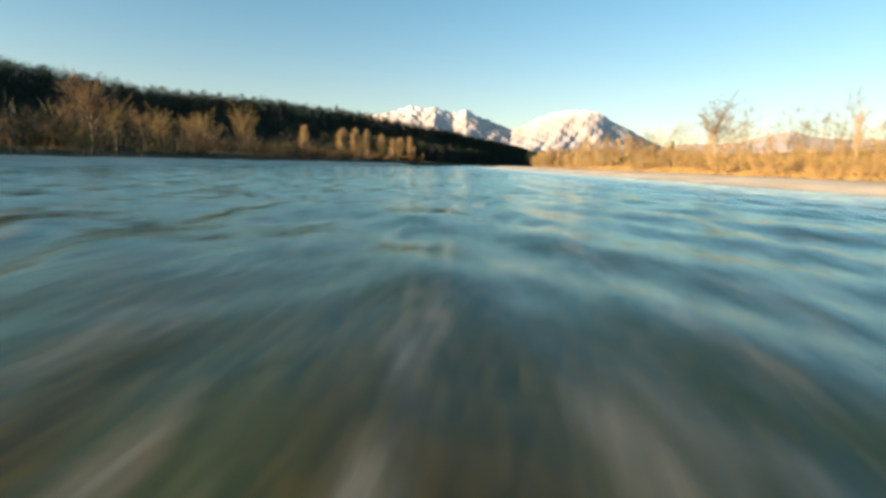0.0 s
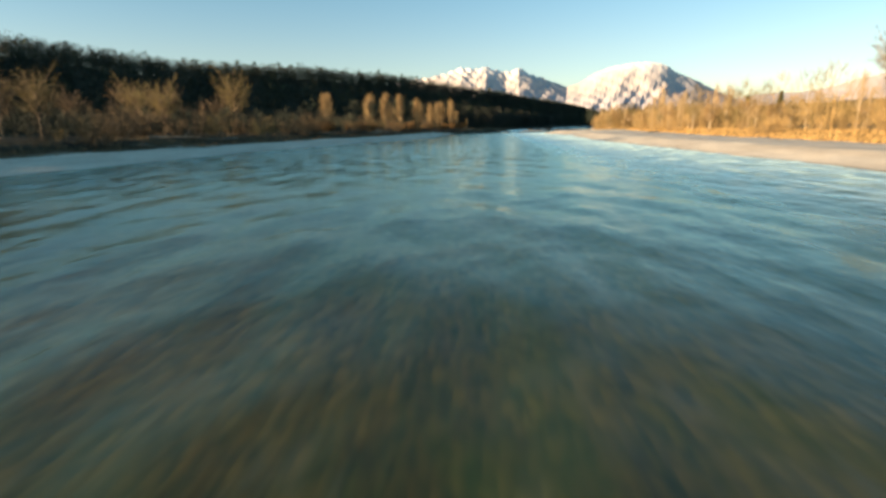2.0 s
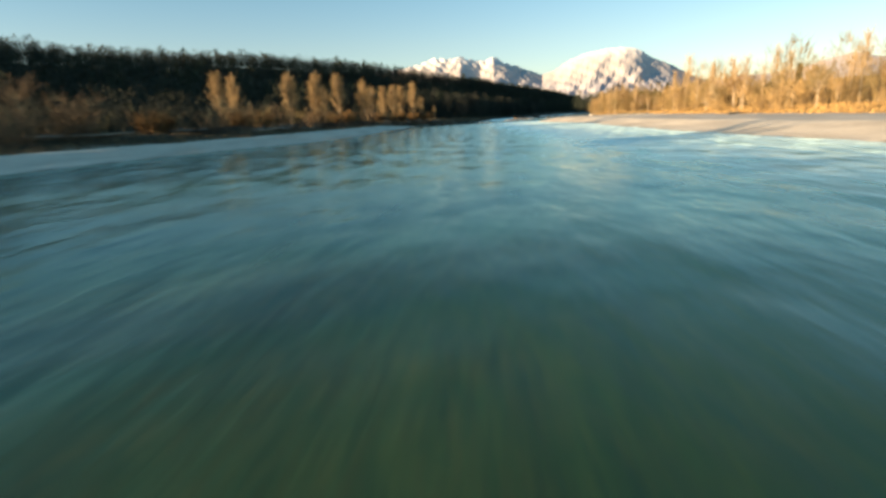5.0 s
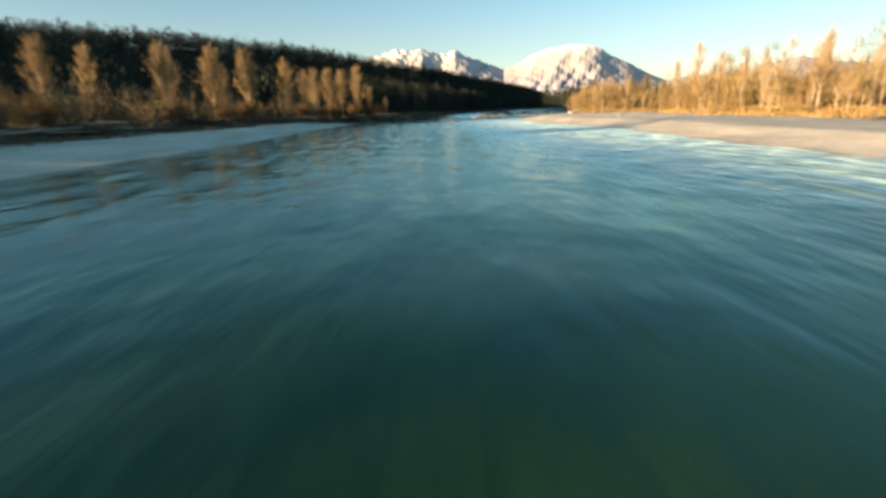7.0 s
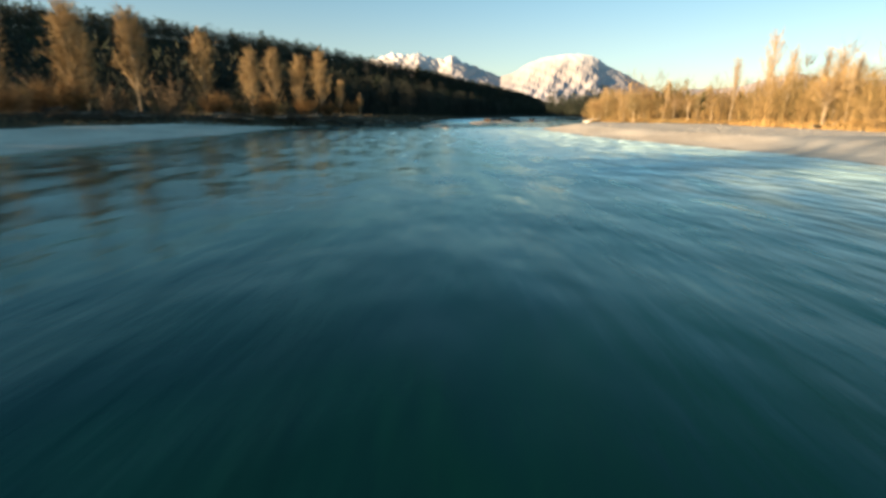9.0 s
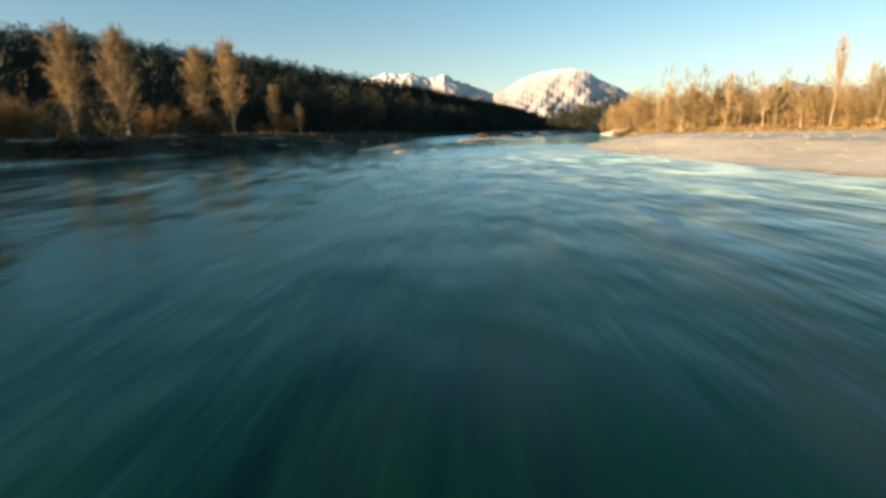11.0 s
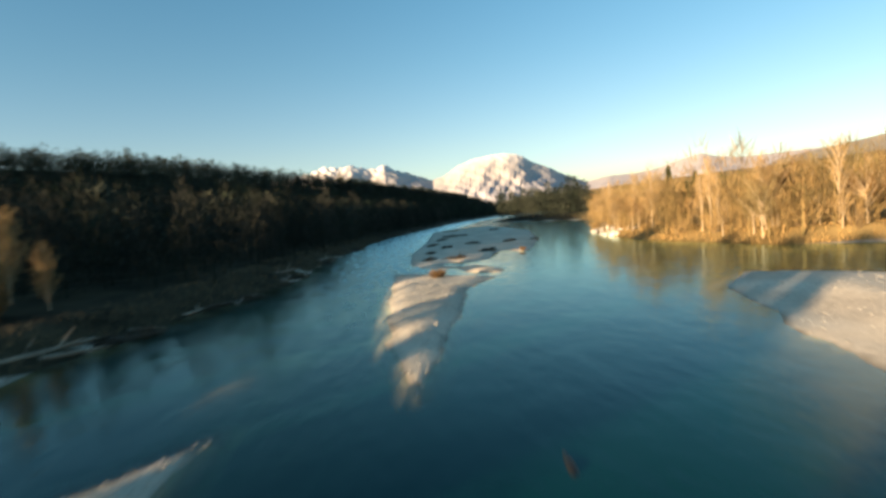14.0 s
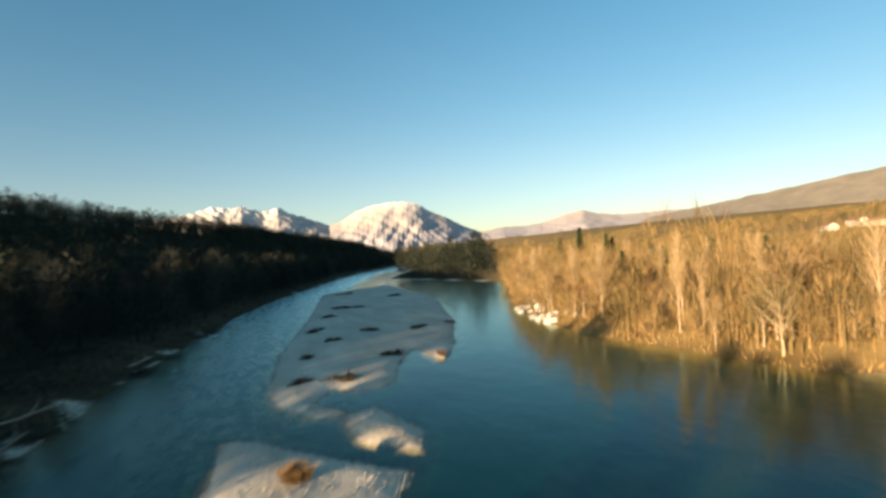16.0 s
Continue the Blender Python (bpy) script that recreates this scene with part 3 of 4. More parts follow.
def grow(seed, tall, form, limbs=26, twigs=7, branches=10, twig_width=0.06):
    """A bare winter tree: the woody frame and the crown of twigs, as two sets of verts and faces."""
    rng = np.random.RandomState(seed)
    steps = 9
    wander = np.cumsum(rng.normal(0, tall * 0.006, (steps, 2)), axis=0)
    top = {"poplar": 0.97, "round": 0.62, "tall": 0.9, "willow": 0.5}[form]
    line = np.c_[wander, np.linspace(0, tall * top, steps)]
    frame_parts = [tube(line, np.linspace(tall * 0.016, tall * 0.003, steps) * {"round": 1.2, "tall": 0.72}.get(form, 1.0), 6)]
    roots, ways, lengths, widths = [], [], [], []
    for n in range(limbs):
        k = {"poplar": 0.10 + 0.85 * (n + rng.rand()) / limbs, "tall": 0.34 + 0.62 * (n + rng.rand()) / limbs, "round": 0.40 + 0.58 * rng.rand(), "willow": 0.15 + 0.8 * rng.rand()}[form]
        turn = n * 2.4 + rng.normal(0, 0.3)
        root = np.array([np.interp(k, np.linspace(0, 1, steps), line[:, c]) for c in range(3)])
        lean = {"poplar": rng.uniform(0.26, 0.58), "tall": rng.uniform(0.22, 0.6), "round": rng.uniform(0.35, 1.15), "willow": rng.uniform(0.4, 1.1)}[form]
        size = {"poplar": tall * (0.38 * (1 - k) ** 0.65 + 0.05) * (0.55 + min(k, 0.3) / 0.6), "tall": tall * (0.26 * (1.02 - k) ** 0.5 + 0.04), "round": tall * rng.uniform(0.28, 0.42), "willow": tall * rng.uniform(0.3, 0.48)}[form] * rng.uniform(0.8, 1.2)
        way = np.array([math.cos(turn) * math.sin(lean), math.sin(turn) * math.sin(lean), math.cos(lean)])
        bend = np.array([0, 0, 0.25 if form != "willow" else -0.1]) + rng.normal(0, 0.12, 3)
        t = np.linspace(0, 1, 5)[:, None]
        limb = root + way * size * t + bend * size * t * t * 0.5
        frame_parts.append(tube(limb, np.linspace(tall * 0.0055, tall * 0.0012, 5), 4))
        for b in range(branches):
            u = 0.15 + 0.85 * (b + rng.rand()) / branches
            at = root + way * size * u + bend * size * u * u * 0.5
            bway = unit(way + rng.normal(0, 0.55, 3) + (0, 0, 0.15))
            blen = size * rng.uniform(0.22, 0.42) * (1.15 - 0.5 * u)
            roots.append(at), ways.append(bway), lengths.append(blen), widths.append(twig_width * 1.3)
            for _ in range(twigs):
                v = rng.uniform(0.2, 1.0)
                roots.append(at + bway * blen * v)
                ways.append(unit(bway + rng.normal(0, 0.6, 3) + (0, 0, 0.2)))
                lengths.append(blen * rng.uniform(0.35, 0.75))
                widths.append(twig_width * rng.uniform(0.7, 1.2))
    crown = blades(rng, np.array(roots), np.array(ways), np.array(lengths), np.array(widths))
    return join(frame_parts), crown


def tree(name, seed, tall, form, bark, twig, label, category="tree", group="", **more):
    wood, crown = grow(seed, tall, form, **more)
    thing = tagged(new(name), label, category, group)
    child("trunk", mesh_of("trunk", *wood, bark, True), thing)
    child("crown", mesh_of("crown", *crown, twig), thing, "bare winter twigs")
    return thing


def conifer(name, seed, tall, label):
    rng = np.random.RandomState(seed)
    thing = tagged(new(name), label, "tree", "conifers")
    line = np.c_[np.zeros((5, 2)), np.linspace(0, tall, 5)]
    child("trunk", mesh_of("trunk", *tube(line, np.linspace(tall * 0.016, 0.02, 5), 6), BARK_DARK, True), thing)
    n = 2600
    k = rng.rand(n) ** 0.75
    turn = rng.uniform(0, 2 * math.pi, n)
    reach = tall * 0.17 * (1 - k) ** 0.8 * (0.72 + 0.28 * np.sin(k * 60 + 3 * np.sin(turn * 3)))
    r = reach * np.sqrt(rng.rand(n))
    roots = np.c_[np.cos(turn) * r, np.sin(turn) * r, tall * (0.08 + 0.92 * k)]
    ways = unit(np.c_[np.cos(turn), np.sin(turn), rng.normal(-0.25, 0.25, n)])
    child("crown", mesh_of("crown", *blades(rng, roots, ways, rng.uniform(0.5, 1.1, n), rng.uniform(0.2, 0.4, n)), NEEDLES), thing, "dark green needles")
    return thing


def shrub(name, seed, tall, twig, label, group, stems=16, twigs=34, fine=0.7):
    rng = np.random.RandomState(seed)
    thing = tagged(new(name), label, "shrub", group)
    parts, roots, ways, lengths, widths = [], [], [], [], []
    for _ in range(stems):
        a, lean = rng.uniform(0, 2 * math.pi), rng.uniform(0.1, 0.75)
        base = np.array([math.cos(a), math.sin(a), 0]) * rng.uniform(0, tall * 0.22) - (0, 0, 0.15)
        way = np.array([math.cos(a) * math.sin(lean), math.sin(a) * math.sin(lean), math.cos(lean)])
        size = tall * rng.uniform(0.6, 1.05)
        parts.append(tube([base, base + way * size * 0.5, base + way * size * 0.95], [0.03, 0.02, 0.006], 3))
        for _ in range(twigs):
            u = rng.uniform(0.15, 1.0)
            roots.append(base + way * size * u)
            ways.append(unit(way + rng.normal(0, 0.6, 3)))
            lengths.append(size * rng.uniform(0.15, 0.4))
            widths.append(rng.uniform(0.04, 0.09) * fine)
    child("trunk", mesh_of("trunk", *join(parts), BARK_DARK, True), thing)
    child("crown", mesh_of("crown", *blades(rng, np.array(roots), np.array(ways), np.array(lengths), np.array(widths)), twig), thing, "thin bare twigs")
    return thing


def on_ground(x, y, turn=0.0, scale=1.0, sink=0.08, level=None):
    if level is None:
        level = height(np.array([x]), np.array([y]))[0]
    return pose(x, y, float(level) - sink, 0, 0, turn) @ Matrix.Diagonal((scale, scale, scale, 1))


def plant(prototypes, places, rng, low=0.85, high=1.15):
    """Copies of the prototypes at the places; the first ones take the prototypes themselves."""
    levels = height(np.array([p[0] for p in places]), np.array([p[1] for p in places]))
    for n, (x, y, *size) in enumerate(places):
        model = prototypes[n % len(prototypes)]
        m = on_ground(x, y, rng.uniform(0, 360), size[0] if size else rng.uniform(low, high), level=levels[n])
        if n < len(prototypes):
            model.matrix_basis = m
        else:
            copy = copy_thing(model, Matrix.Identity(4))
            copy.matrix_basis = m


plan = random.Random(5)
# poplars of the left bank
POPLARS = [(-71, 258, 1.03), (-65, 236, 0.95), (-50, 246, 0.95), (-53, 255, 0.9), (-47, 261, 1.02), (-41, 267, 1.0), (-44, 259, 0.75), (-35, 277, 0.92), (-30, 286, 0.82), (-27, 291, 0.84), (-38, 311, 0.9), (-27, 313, 0.92), (-22, 313, 0.98), (-20, 331, 0.62), (-14, 326, 0.4)]
poplars = [tree("poplar_tree", 40 + n, 14.5, "poplar", BARK_PALE, TWIG_POPLAR, "slender bare poplar with golden twigs on the gravel bank", group="poplars on the gravel bank", limbs=46, branches=15, twigs=13, twig_width=0.04) for n in range(4)]
plant(poplars, POPLARS, plan)
# rounder trees behind the left gravel
ROUND_LEFT = [(-142, 250), (-120, 215), (-105, 180), (-130, 190), (-88, 160), (-115, 150), (-75, 150), (-66, 165), (-95, 130), (-125, 120), (-78, 120), (-70, 100), (-100, 95), (-84, 75), (-76, 55), (-100, 50), (-66, 135), (-92, 205)]
rounds = [tree("bare_tree", 60 + n, 14.0, "round", BARK_DARK, TWIG_OLIVE if n == 1 else TWIG_BROWN, "spreading bare tree with brown twigs on the wooded bank", group="trees below the hill", limbs=36, branches=12, twigs=12, twig_width=0.034) for n in range(3)]
plant(rounds, ROUND_LEFT, plan, 0.8, 1.15)
bushes = [shrub("shrub", 80 + n, 3.6, (TWIG_BROWN, TWIG_OLIVE, TWIG_BROWN)[n], "tangled brown willow shrub on the bank", "shrubs below the hill") for n in range(3)]
left_bushes = []
for n in range(130):
    y = plan.uniform(40, 325)
    x = float(along(LEFT_COVER, y)) - plan.uniform(3, 22)
    size = plan.uniform(0.6, 1.5)
    if 250 < y < 336:  # an open terrace here, with low bushes at its back
        x, size = x - 12, size * 0.62
    left_bushes.append((x, y, size))
plant(bushes, left_bushes, plan)

round_bushes = [shrub("rust_bush", 90 + n, 2.6, TWIG_RUST, "round rust-orange bush below the poplars", "bushes below the poplars", stems=70, twigs=36, fine=0.6) for n in range(2)]
rust_spots = []
for n in range(20):
    y = plan.uniform(170, 330)
    rust_spots.append((float(along(LEFT_COVER, y)) - plan.uniform(5, 20), y, plan.uniform(0.8, 1.35)))
plant(round_bushes, rust_spots, plan)

# the right bank: tall bare trees, rounder ones, brush and conifers
TALL_RIGHT = [(81.5, 302, 1.12), (97, 317, 1.05), (102, 312, 1.02), (82, 316, 0.9), (72, 331, 0.62), (69.3, 351, 0.66), (70, 341, 0.6), (66, 362, 0.6), (110, 330, 0.7), (74, 372, 0.6), (68, 262, 0.58), (76, 271, 0.62), (85, 285, 0.7), (62, 241, 0.62), (89, 260, 0.98), (72, 226, 0.72), (59, 213, 0.5), (66, 198, 0.5)]
talls = [tree("tall_bare_tree", 100 + n, 18.0, "tall", BARK_PALE, TWIG_GOLD, "tall bare tree with a pale sunlit trunk", group="tall trees in the sun", limbs=30, branches=10, twigs=9, twig_width=0.026) for n in range(4)]
more_tall = []
for n in range(70):
    y = plan.uniform(215, 470)
    x = float(along(RIGHT_COVER, y)) + 4 + 75 * plan.random() ** 1.5
    more_tall.append((x, y, plan.uniform(0.4, 0.68)))
for n in range(22):
    more_tall.append((float(along(RIGHT_COVER, 150)) + plan.uniform(20, 90), plan.uniform(90, 215), plan.uniform(0.4, 0.7)))
plant(talls, TALL_RIGHT + more_tall, plan)
willows = [tree("willow_tree", 120 + n, 9.0, "round", BARK_PALE, (TWIG_GOLD, TWIG_OLIVE, TWIG_GOLD, TWIG_RUST)[n], "dense golden brown bare willow on the sunny bank", group="willows in the sun", limbs=26, branches=9, twigs=8, twig_width=0.033) for n in range(4)]
willow_spots = []
for n in range(230):
    y = plan.uniform(150, 330) if n % 3 == 0 else plan.uniform(318, 480)
    willow_spots.append((float(along(RIGHT_COVER, y)) + 2.5 + 55 * plan.random() ** 1.5, y, plan.uniform(0.5, 0.95) if y < 330 else plan.uniform(0.6, 1.15)))
plant(willows, willow_spots, plan)
lone = tree("lone_tree", 130, 17.0, "round", BARK_PALE, TWIG_BROWN, "lone tall bare tree with a fan-shaped crown", limbs=30, branches=9)
lone.matrix_basis = on_ground(57, 122)
sunny_bushes = [shrub("sunny_shrub", 140 + n, 4.2, TWIG_GOLD, "golden sunlit willow shrub beside the gravel bar", "shrubs in the sun") for n in range(3)]
right_bushes = []
for n in range(170):
    y = plan.uniform(30, 460)
    x = float(along(RIGHT_COVER, y)) + 1.5 + 26 * plan.random() ** 1.6
    right_bushes.append((x, y, plan.uniform(0.5, 1.3)))
plant(sunny_bushes, right_bushes, plan)
firs = [conifer("conifer", 160 + n, 17.0, "dark green conifer among the bare trees") for n in range(2)]
plant(firs, [(134, 458, 1.0), (141, 452, 0.85), (128, 462, 0.8), (120, 300, 0.85), (150, 440, 0.7), (95, 225, 0.7), (146, 455, 0.75), (118, 440, 0.6), (108, 395, 0.55), (125, 380, 0.6), (140, 350, 0.6), (78, 345, 0.5), (84, 352, 0.42), (76, 366, 0.46), (88, 372, 0.55), (96, 392, 0.5), (99, 340, 0.5), (82, 330, 0.45), (105, 412, 0.52), (112, 425, 0.5)], plan)


# ---- woods too many to count ----
def wood_patch(name, spots, seed, tall, wide, pieces, mat, label, blade_size=0.9, slim=1.0, rise=1.0, vary=1.0):
    rng = np.random.RandomState(seed)
    protos = []
    for _ in range(6):
        k = rng.rand(pieces)
        turn = rng.uniform(0, 2 * math.pi, pieces)
        r = wide * np.sqrt(rng.rand(pieces)) * np.sin(np.clip(0.25 + 0.75 * k, 0, 1) * math.pi) ** 0.6
        roots = np.c_[np.cos(turn) * r, np.sin(turn) * r, tall * (0.15 + 0.8 * k)]
        ways = unit(np.c_[np.cos(turn) * 0.6, np.sin(turn) * 0.6, rng.uniform(0.2, 1.4, pieces) * rise] + rng.normal(0, 0.4, (pieces, 3)))
        v, f = blades(rng, roots, ways, rng.uniform(0.8, 2.0, pieces) * blade_size * 1.4, rng.uniform(0.25, 0.6, pieces) * blade_size * slim)
        stem = np.array([[-0.14, 0, -0.5], [0.14, 0, -0.5], [0, 0.1, tall * 0.8]])
        protos.append(np.concatenate([v, stem]))
    spots = np.asarray(spots)
    ground_z = height(spots[:, 0], spots[:, 1])
    out = []
    for n, (x, y) in enumerate(spots):
        a, s, st = rng.uniform(0, 2 * math.pi), 1 + vary * rng.uniform(-0.3, 0.28), 1 + vary * rng.uniform(-0.15, 0.22)
        p = protos[n % 6]
        c, q = math.cos(a) * s, math.sin(a) * s
        out.append(np.c_[p[:, 0] * c - p[:, 1] * q + x, p[:, 0] * q + p[:, 1] * c + y, p[:, 2] * s * st + ground_z[n]])
    verts = np.concatenate(out)
    me = mesh_of(name, verts, np.arange(len(verts)).reshape(-1, 3), mat)
    layer = me.attributes.new("tree_tone", "FLOAT", "POINT")
    layer.data.foreach_set("value", np.repeat(rng.rand(len(spots)), len(protos[0])).astype(np.float32))
    return tagged(new(name, me), label, "woodland", kind="stuff")


woods = np.random.RandomState(9)
hill_spots, pine_spots = [], []
while len(hill_spots) < 5000:
    y = woods.uniform(100, 1050)
    foot, top = float(along(HILL_FOOT, y)), float(along(HILL_TOP, y))
    x = foot + 6 - (foot - top + 40) * woods.rand()
    if x < float(along(LEFT_COVER, y)) - 6:
        (pine_spots if woods.rand() < 0.34 else hill_spots).append((x, y))
while len(hill_spots) < 6600:
    y = woods.uniform(180, 1150)
    hill_spots.append((float(along(HILL_TOP, y)) + woods.uniform(-22, 26), y))
wood_patch("hill_woodland", hill_spots, 201, 10.5, 3.9, 70, WOODLAND_SHADED, "dark bare woodland covering the shaded hillside", 0.6, vary=0.9)
wood_patch("hill_evergreens", pine_spots, 202, 10.5, 2.4, 60, WOODLAND_PINE_SHADED, "dark evergreens scattered over the hillside")
flat_spots = []
while len(flat_spots) < 700:
    y = woods.uniform(20, 360)
    x = float(along(LEFT_COVER, y)) - (22 if 250 < y < 336 else 12) - 130 * woods.rand()
    if x > float(along(HILL_FOOT, y)):
        flat_spots.append((x, y))
wood_patch("bank_thicket", flat_spots, 203, 4.8, 2.6, 120, WOODLAND_SHADED, "brown thicket on the flat below the hill", 0.55, slim=0.4, rise=1.4, vary=0.9)
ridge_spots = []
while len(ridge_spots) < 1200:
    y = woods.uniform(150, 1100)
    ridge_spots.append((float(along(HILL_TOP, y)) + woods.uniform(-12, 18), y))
wood_patch("ridge_woodland", ridge_spots, 209, 9.0, 3.4, 130, WOODLAND_SHADED, "dark bare trees along the crest of the hill", 0.55, slim=0.7, rise=1.4, vary=1.2)
upper_spots = []
while len(upper_spots) < 420:
    x, y = woods.uniform(90, 320), woods.uniform(500, 860)
    if inside(ISLANDS["upper"], np.array(x), np.array(y)) > 2.5:
        upper_spots.append((x, y))
wood_patch("upper_island_woodland", upper_spots, 204, 15.0, 3.4, 90, WOODLAND_SHADED, "dark woodland on the far wooded island")
right_spots = []
def by_the_farm(x, y):
    return math.hypot(x - 490, y - 570) < 95


while len(right_spots) < 3200:
    y = woods.uniform(-60, 1250)
    x = float(along(RIGHT_COVER, y)) + 10 + 560 * woods.rand() ** 1.7
    if wobble(np.array(x), np.array(y), 300, 77) < 0.35 and not by_the_farm(x, y) or x - along(RIGHT_COVER, y) < 90:
        right_spots.append((x, y))
wood_patch("right_bank_woodland", right_spots, 205, 9.0, 2.8, 100, WOODLAND_SUNNY, "golden bare woodland rising behind the sunny bank", 0.85, slim=0.22, rise=2.0, vary=1.3)
near_spots, brush_spots = [], []
while len(near_spots) < 800:
    y = woods.uniform(338, 640)
    x = float(along(LEFT_COVER, y)) - 5 - 75 * woods.rand() ** 1.3
    near_spots.append((x, y))
wood_patch("waterside_woodland", near_spots, 206, 9.5, 2.2, 300, WATERSIDE_SHADED, "dark bare trees crowding the shaded river bank", 0.48, slim=0.34, rise=1.6, vary=1.3)
slope_spots, slope_pines = [], []
while len(slope_spots) < 2400:
    y = woods.uniform(150, 1150)
    x = float(along(RIGHT_COVER, y)) + woods.uniform(110, 640)
    if wobble(np.array(x), np.array(y), 260, 78) < 0.25 and not by_the_farm(x, y):
        (slope_pines if woods.rand() < 0.14 else slope_spots).append((x, y))
wood_patch("slope_woodland", slope_spots, 210, 8.5, 3.6, 60, WOODLAND_SUNNY, "golden brown copses on the sunny slope", 0.8)
wood_patch("slope_evergreens", slope_pines, 211, 9.5, 2.6, 70, NEEDLES, "dark green evergreens scattered over the sunny slope", 0.8)
while len(brush_spots) < 900:
    y = woods.uniform(240, 480)
    brush_spots.append((float(along(RIGHT_COVER, y)) + 2 + 45 * woods.rand() ** 1.3, y))
wood_patch("sunny_brush", brush_spots, 207, 5.5, 2.2, 170, WOODLAND_SUNNY, "dense golden brush along the sunny bank", 0.55, slim=0.22, rise=1.8, vary=1.3)


under_spots = []
while len(under_spots) < 1100:
    y = woods.uniform(250, 600)
    under_spots.append((float(along(LEFT_COVER, y)) - (18 if y < 336 else 4) - 60 * woods.rand() ** 1.2, y))
wood_patch("hill_undergrowth", under_spots, 208, 2.8, 1.8, 90, WOODLAND_SHADED, "dark bare undergrowth below the shaded trees", 0.36, slim=0.4)


# ---- driftwood, boulders and other loose things ----
def log_mesh(seed, long, thick):
    rng = np.random.RandomState(seed)
    n = 7
    t = np.linspace(-0.5, 0.5, n)
    line = np.c_[t * long, rng.normal(0, long * 0.012, n).cumsum(), rng.normal(0, long * 0.006, n).cumsum() + thick * 0.7]
    parts = [tube(line, thick * (1 - 0.55 * (t + 0.5)) * rng.uniform(0.9, 1.1, n), 7)]
    for _ in range(4):
        i = rng.randint(2, n - 1)
        way = unit(np.array([rng.uniform(0.2, 1), rng.normal(0, 0.8), rng.uniform(0.0, 0.7)]))
        parts.append(tube([line[i], line[i] + way * long * 0.12, line[i] + way * long * 0.22 + (0, 0, 0.05)], [thick * 0.4, thick * 0.25, thick * 0.08], 5))
    for _ in range(5):
        way = unit(np.array([-1.0, rng.normal(0, 0.9), rng.normal(0.2, 0.6)]))
        parts.append(tube([line[0], line[0] + way * thick * 2.2], [thick * 0.5, thick * 0.12], 4))
    return mesh_of("driftwood_log", *join(parts), DRIFTWOOD, True)


LOG_MESHES = [log_mesh(300 + n, (5.5, 3.8, 7.0)[n], (0.20, 0.15, 0.26)[n]) for n in range(3)]


def driftwood_log(x, y, turn, kind, size=1.0):
    ob = tagged(new("driftwood_log", LOG_MESHES[kind]), "grey weathered driftwood log stranded on the gravel", "driftwood", "driftwood logs")
    ob.matrix_basis = on_ground(x, y, turn, size, 0.06)
    return ob


def debris_heap(x, y, turn, long, wide, tall, seed):
    """A flood heap: logs stranded across one another, with tangles of sticks caught on them."""
    rng = np.random.RandomState(seed)
    heap = tagged(new("driftwood_heap"), "dark tangled heap of flood driftwood on the gravel", "driftwood", "driftwood heaps")
    clumps = 2 + int(long > 4) + rng.randint(0, 2)
    roots, ways, lengths, widths = [], [], [], []
    for c in range(clumps):
        n = int(50 + 28 * long)
        middle = np.array([rng.uniform(-0.42, 0.42) * long, rng.normal(0, wide * 0.22), 0])
        size = rng.uniform(0.08, 0.2) * long
        spread = np.c_[rng.normal(0, size, n), rng.normal(0, size * rng.uniform(0.35, 0.7), n), np.zeros(n)]
        spread[:, 2] = rng.rand(n) * tall * rng.uniform(0.5, 1.0) * np.exp(-(spread[:, 0] / size) ** 2)
        lean = rng.uniform(-0.8, 0.8)
        roots.append(middle + spread)
        ways.append(unit(np.c_[rng.normal(0, 0.8, n) + math.cos(lean), rng.normal(0, 0.6, n) + math.sin(lean), rng.normal(0, 0.22, n)]))
        lengths.append(rng.uniform(0.3, 1.2, n))
        widths.append(rng.uniform(0.05, 0.13, n))
    child("tangle", mesh_of("tangle", *blades(rng, np.concatenate(roots), np.concatenate(ways), np.concatenate(lengths), np.concatenate(widths)), DARK_STICKS), heap)["kind"] = "stuff"
    for k in range(3 + int(long > 5)):
        lean = rng.normal(0, 0.5)
        way = unit(np.array([math.cos(lean), math.sin(lean), rng.normal(0, 0.05)]))
        reach = long * rng.uniform(0.2, 0.42)
        p = np.array([rng.normal(0, long * 0.2), rng.normal(0, wide * 0.22), tall * rng.uniform(0.1, 0.4)])
        thick = rng.uniform(0.10, 0.2)
        bend = np.array([rng.normal(0, 0.1), rng.normal(0, 0.2), 0.04])
        line = [p - way * reach, p - way * reach * 0.3 + bend * 0.7, p + way * reach * 0.3 + bend, p + way * reach]
        child("log", mesh_of("log", *tube(line, [thick, thick * 0.9, thick * 0.7, thick * 0.35], 7), DARK_LOG if k % 3 else DRIFTWOOD, True), heap)
    heap.matrix_basis = on_ground(x, y, turn, 1.0, 0.03)
    return heap


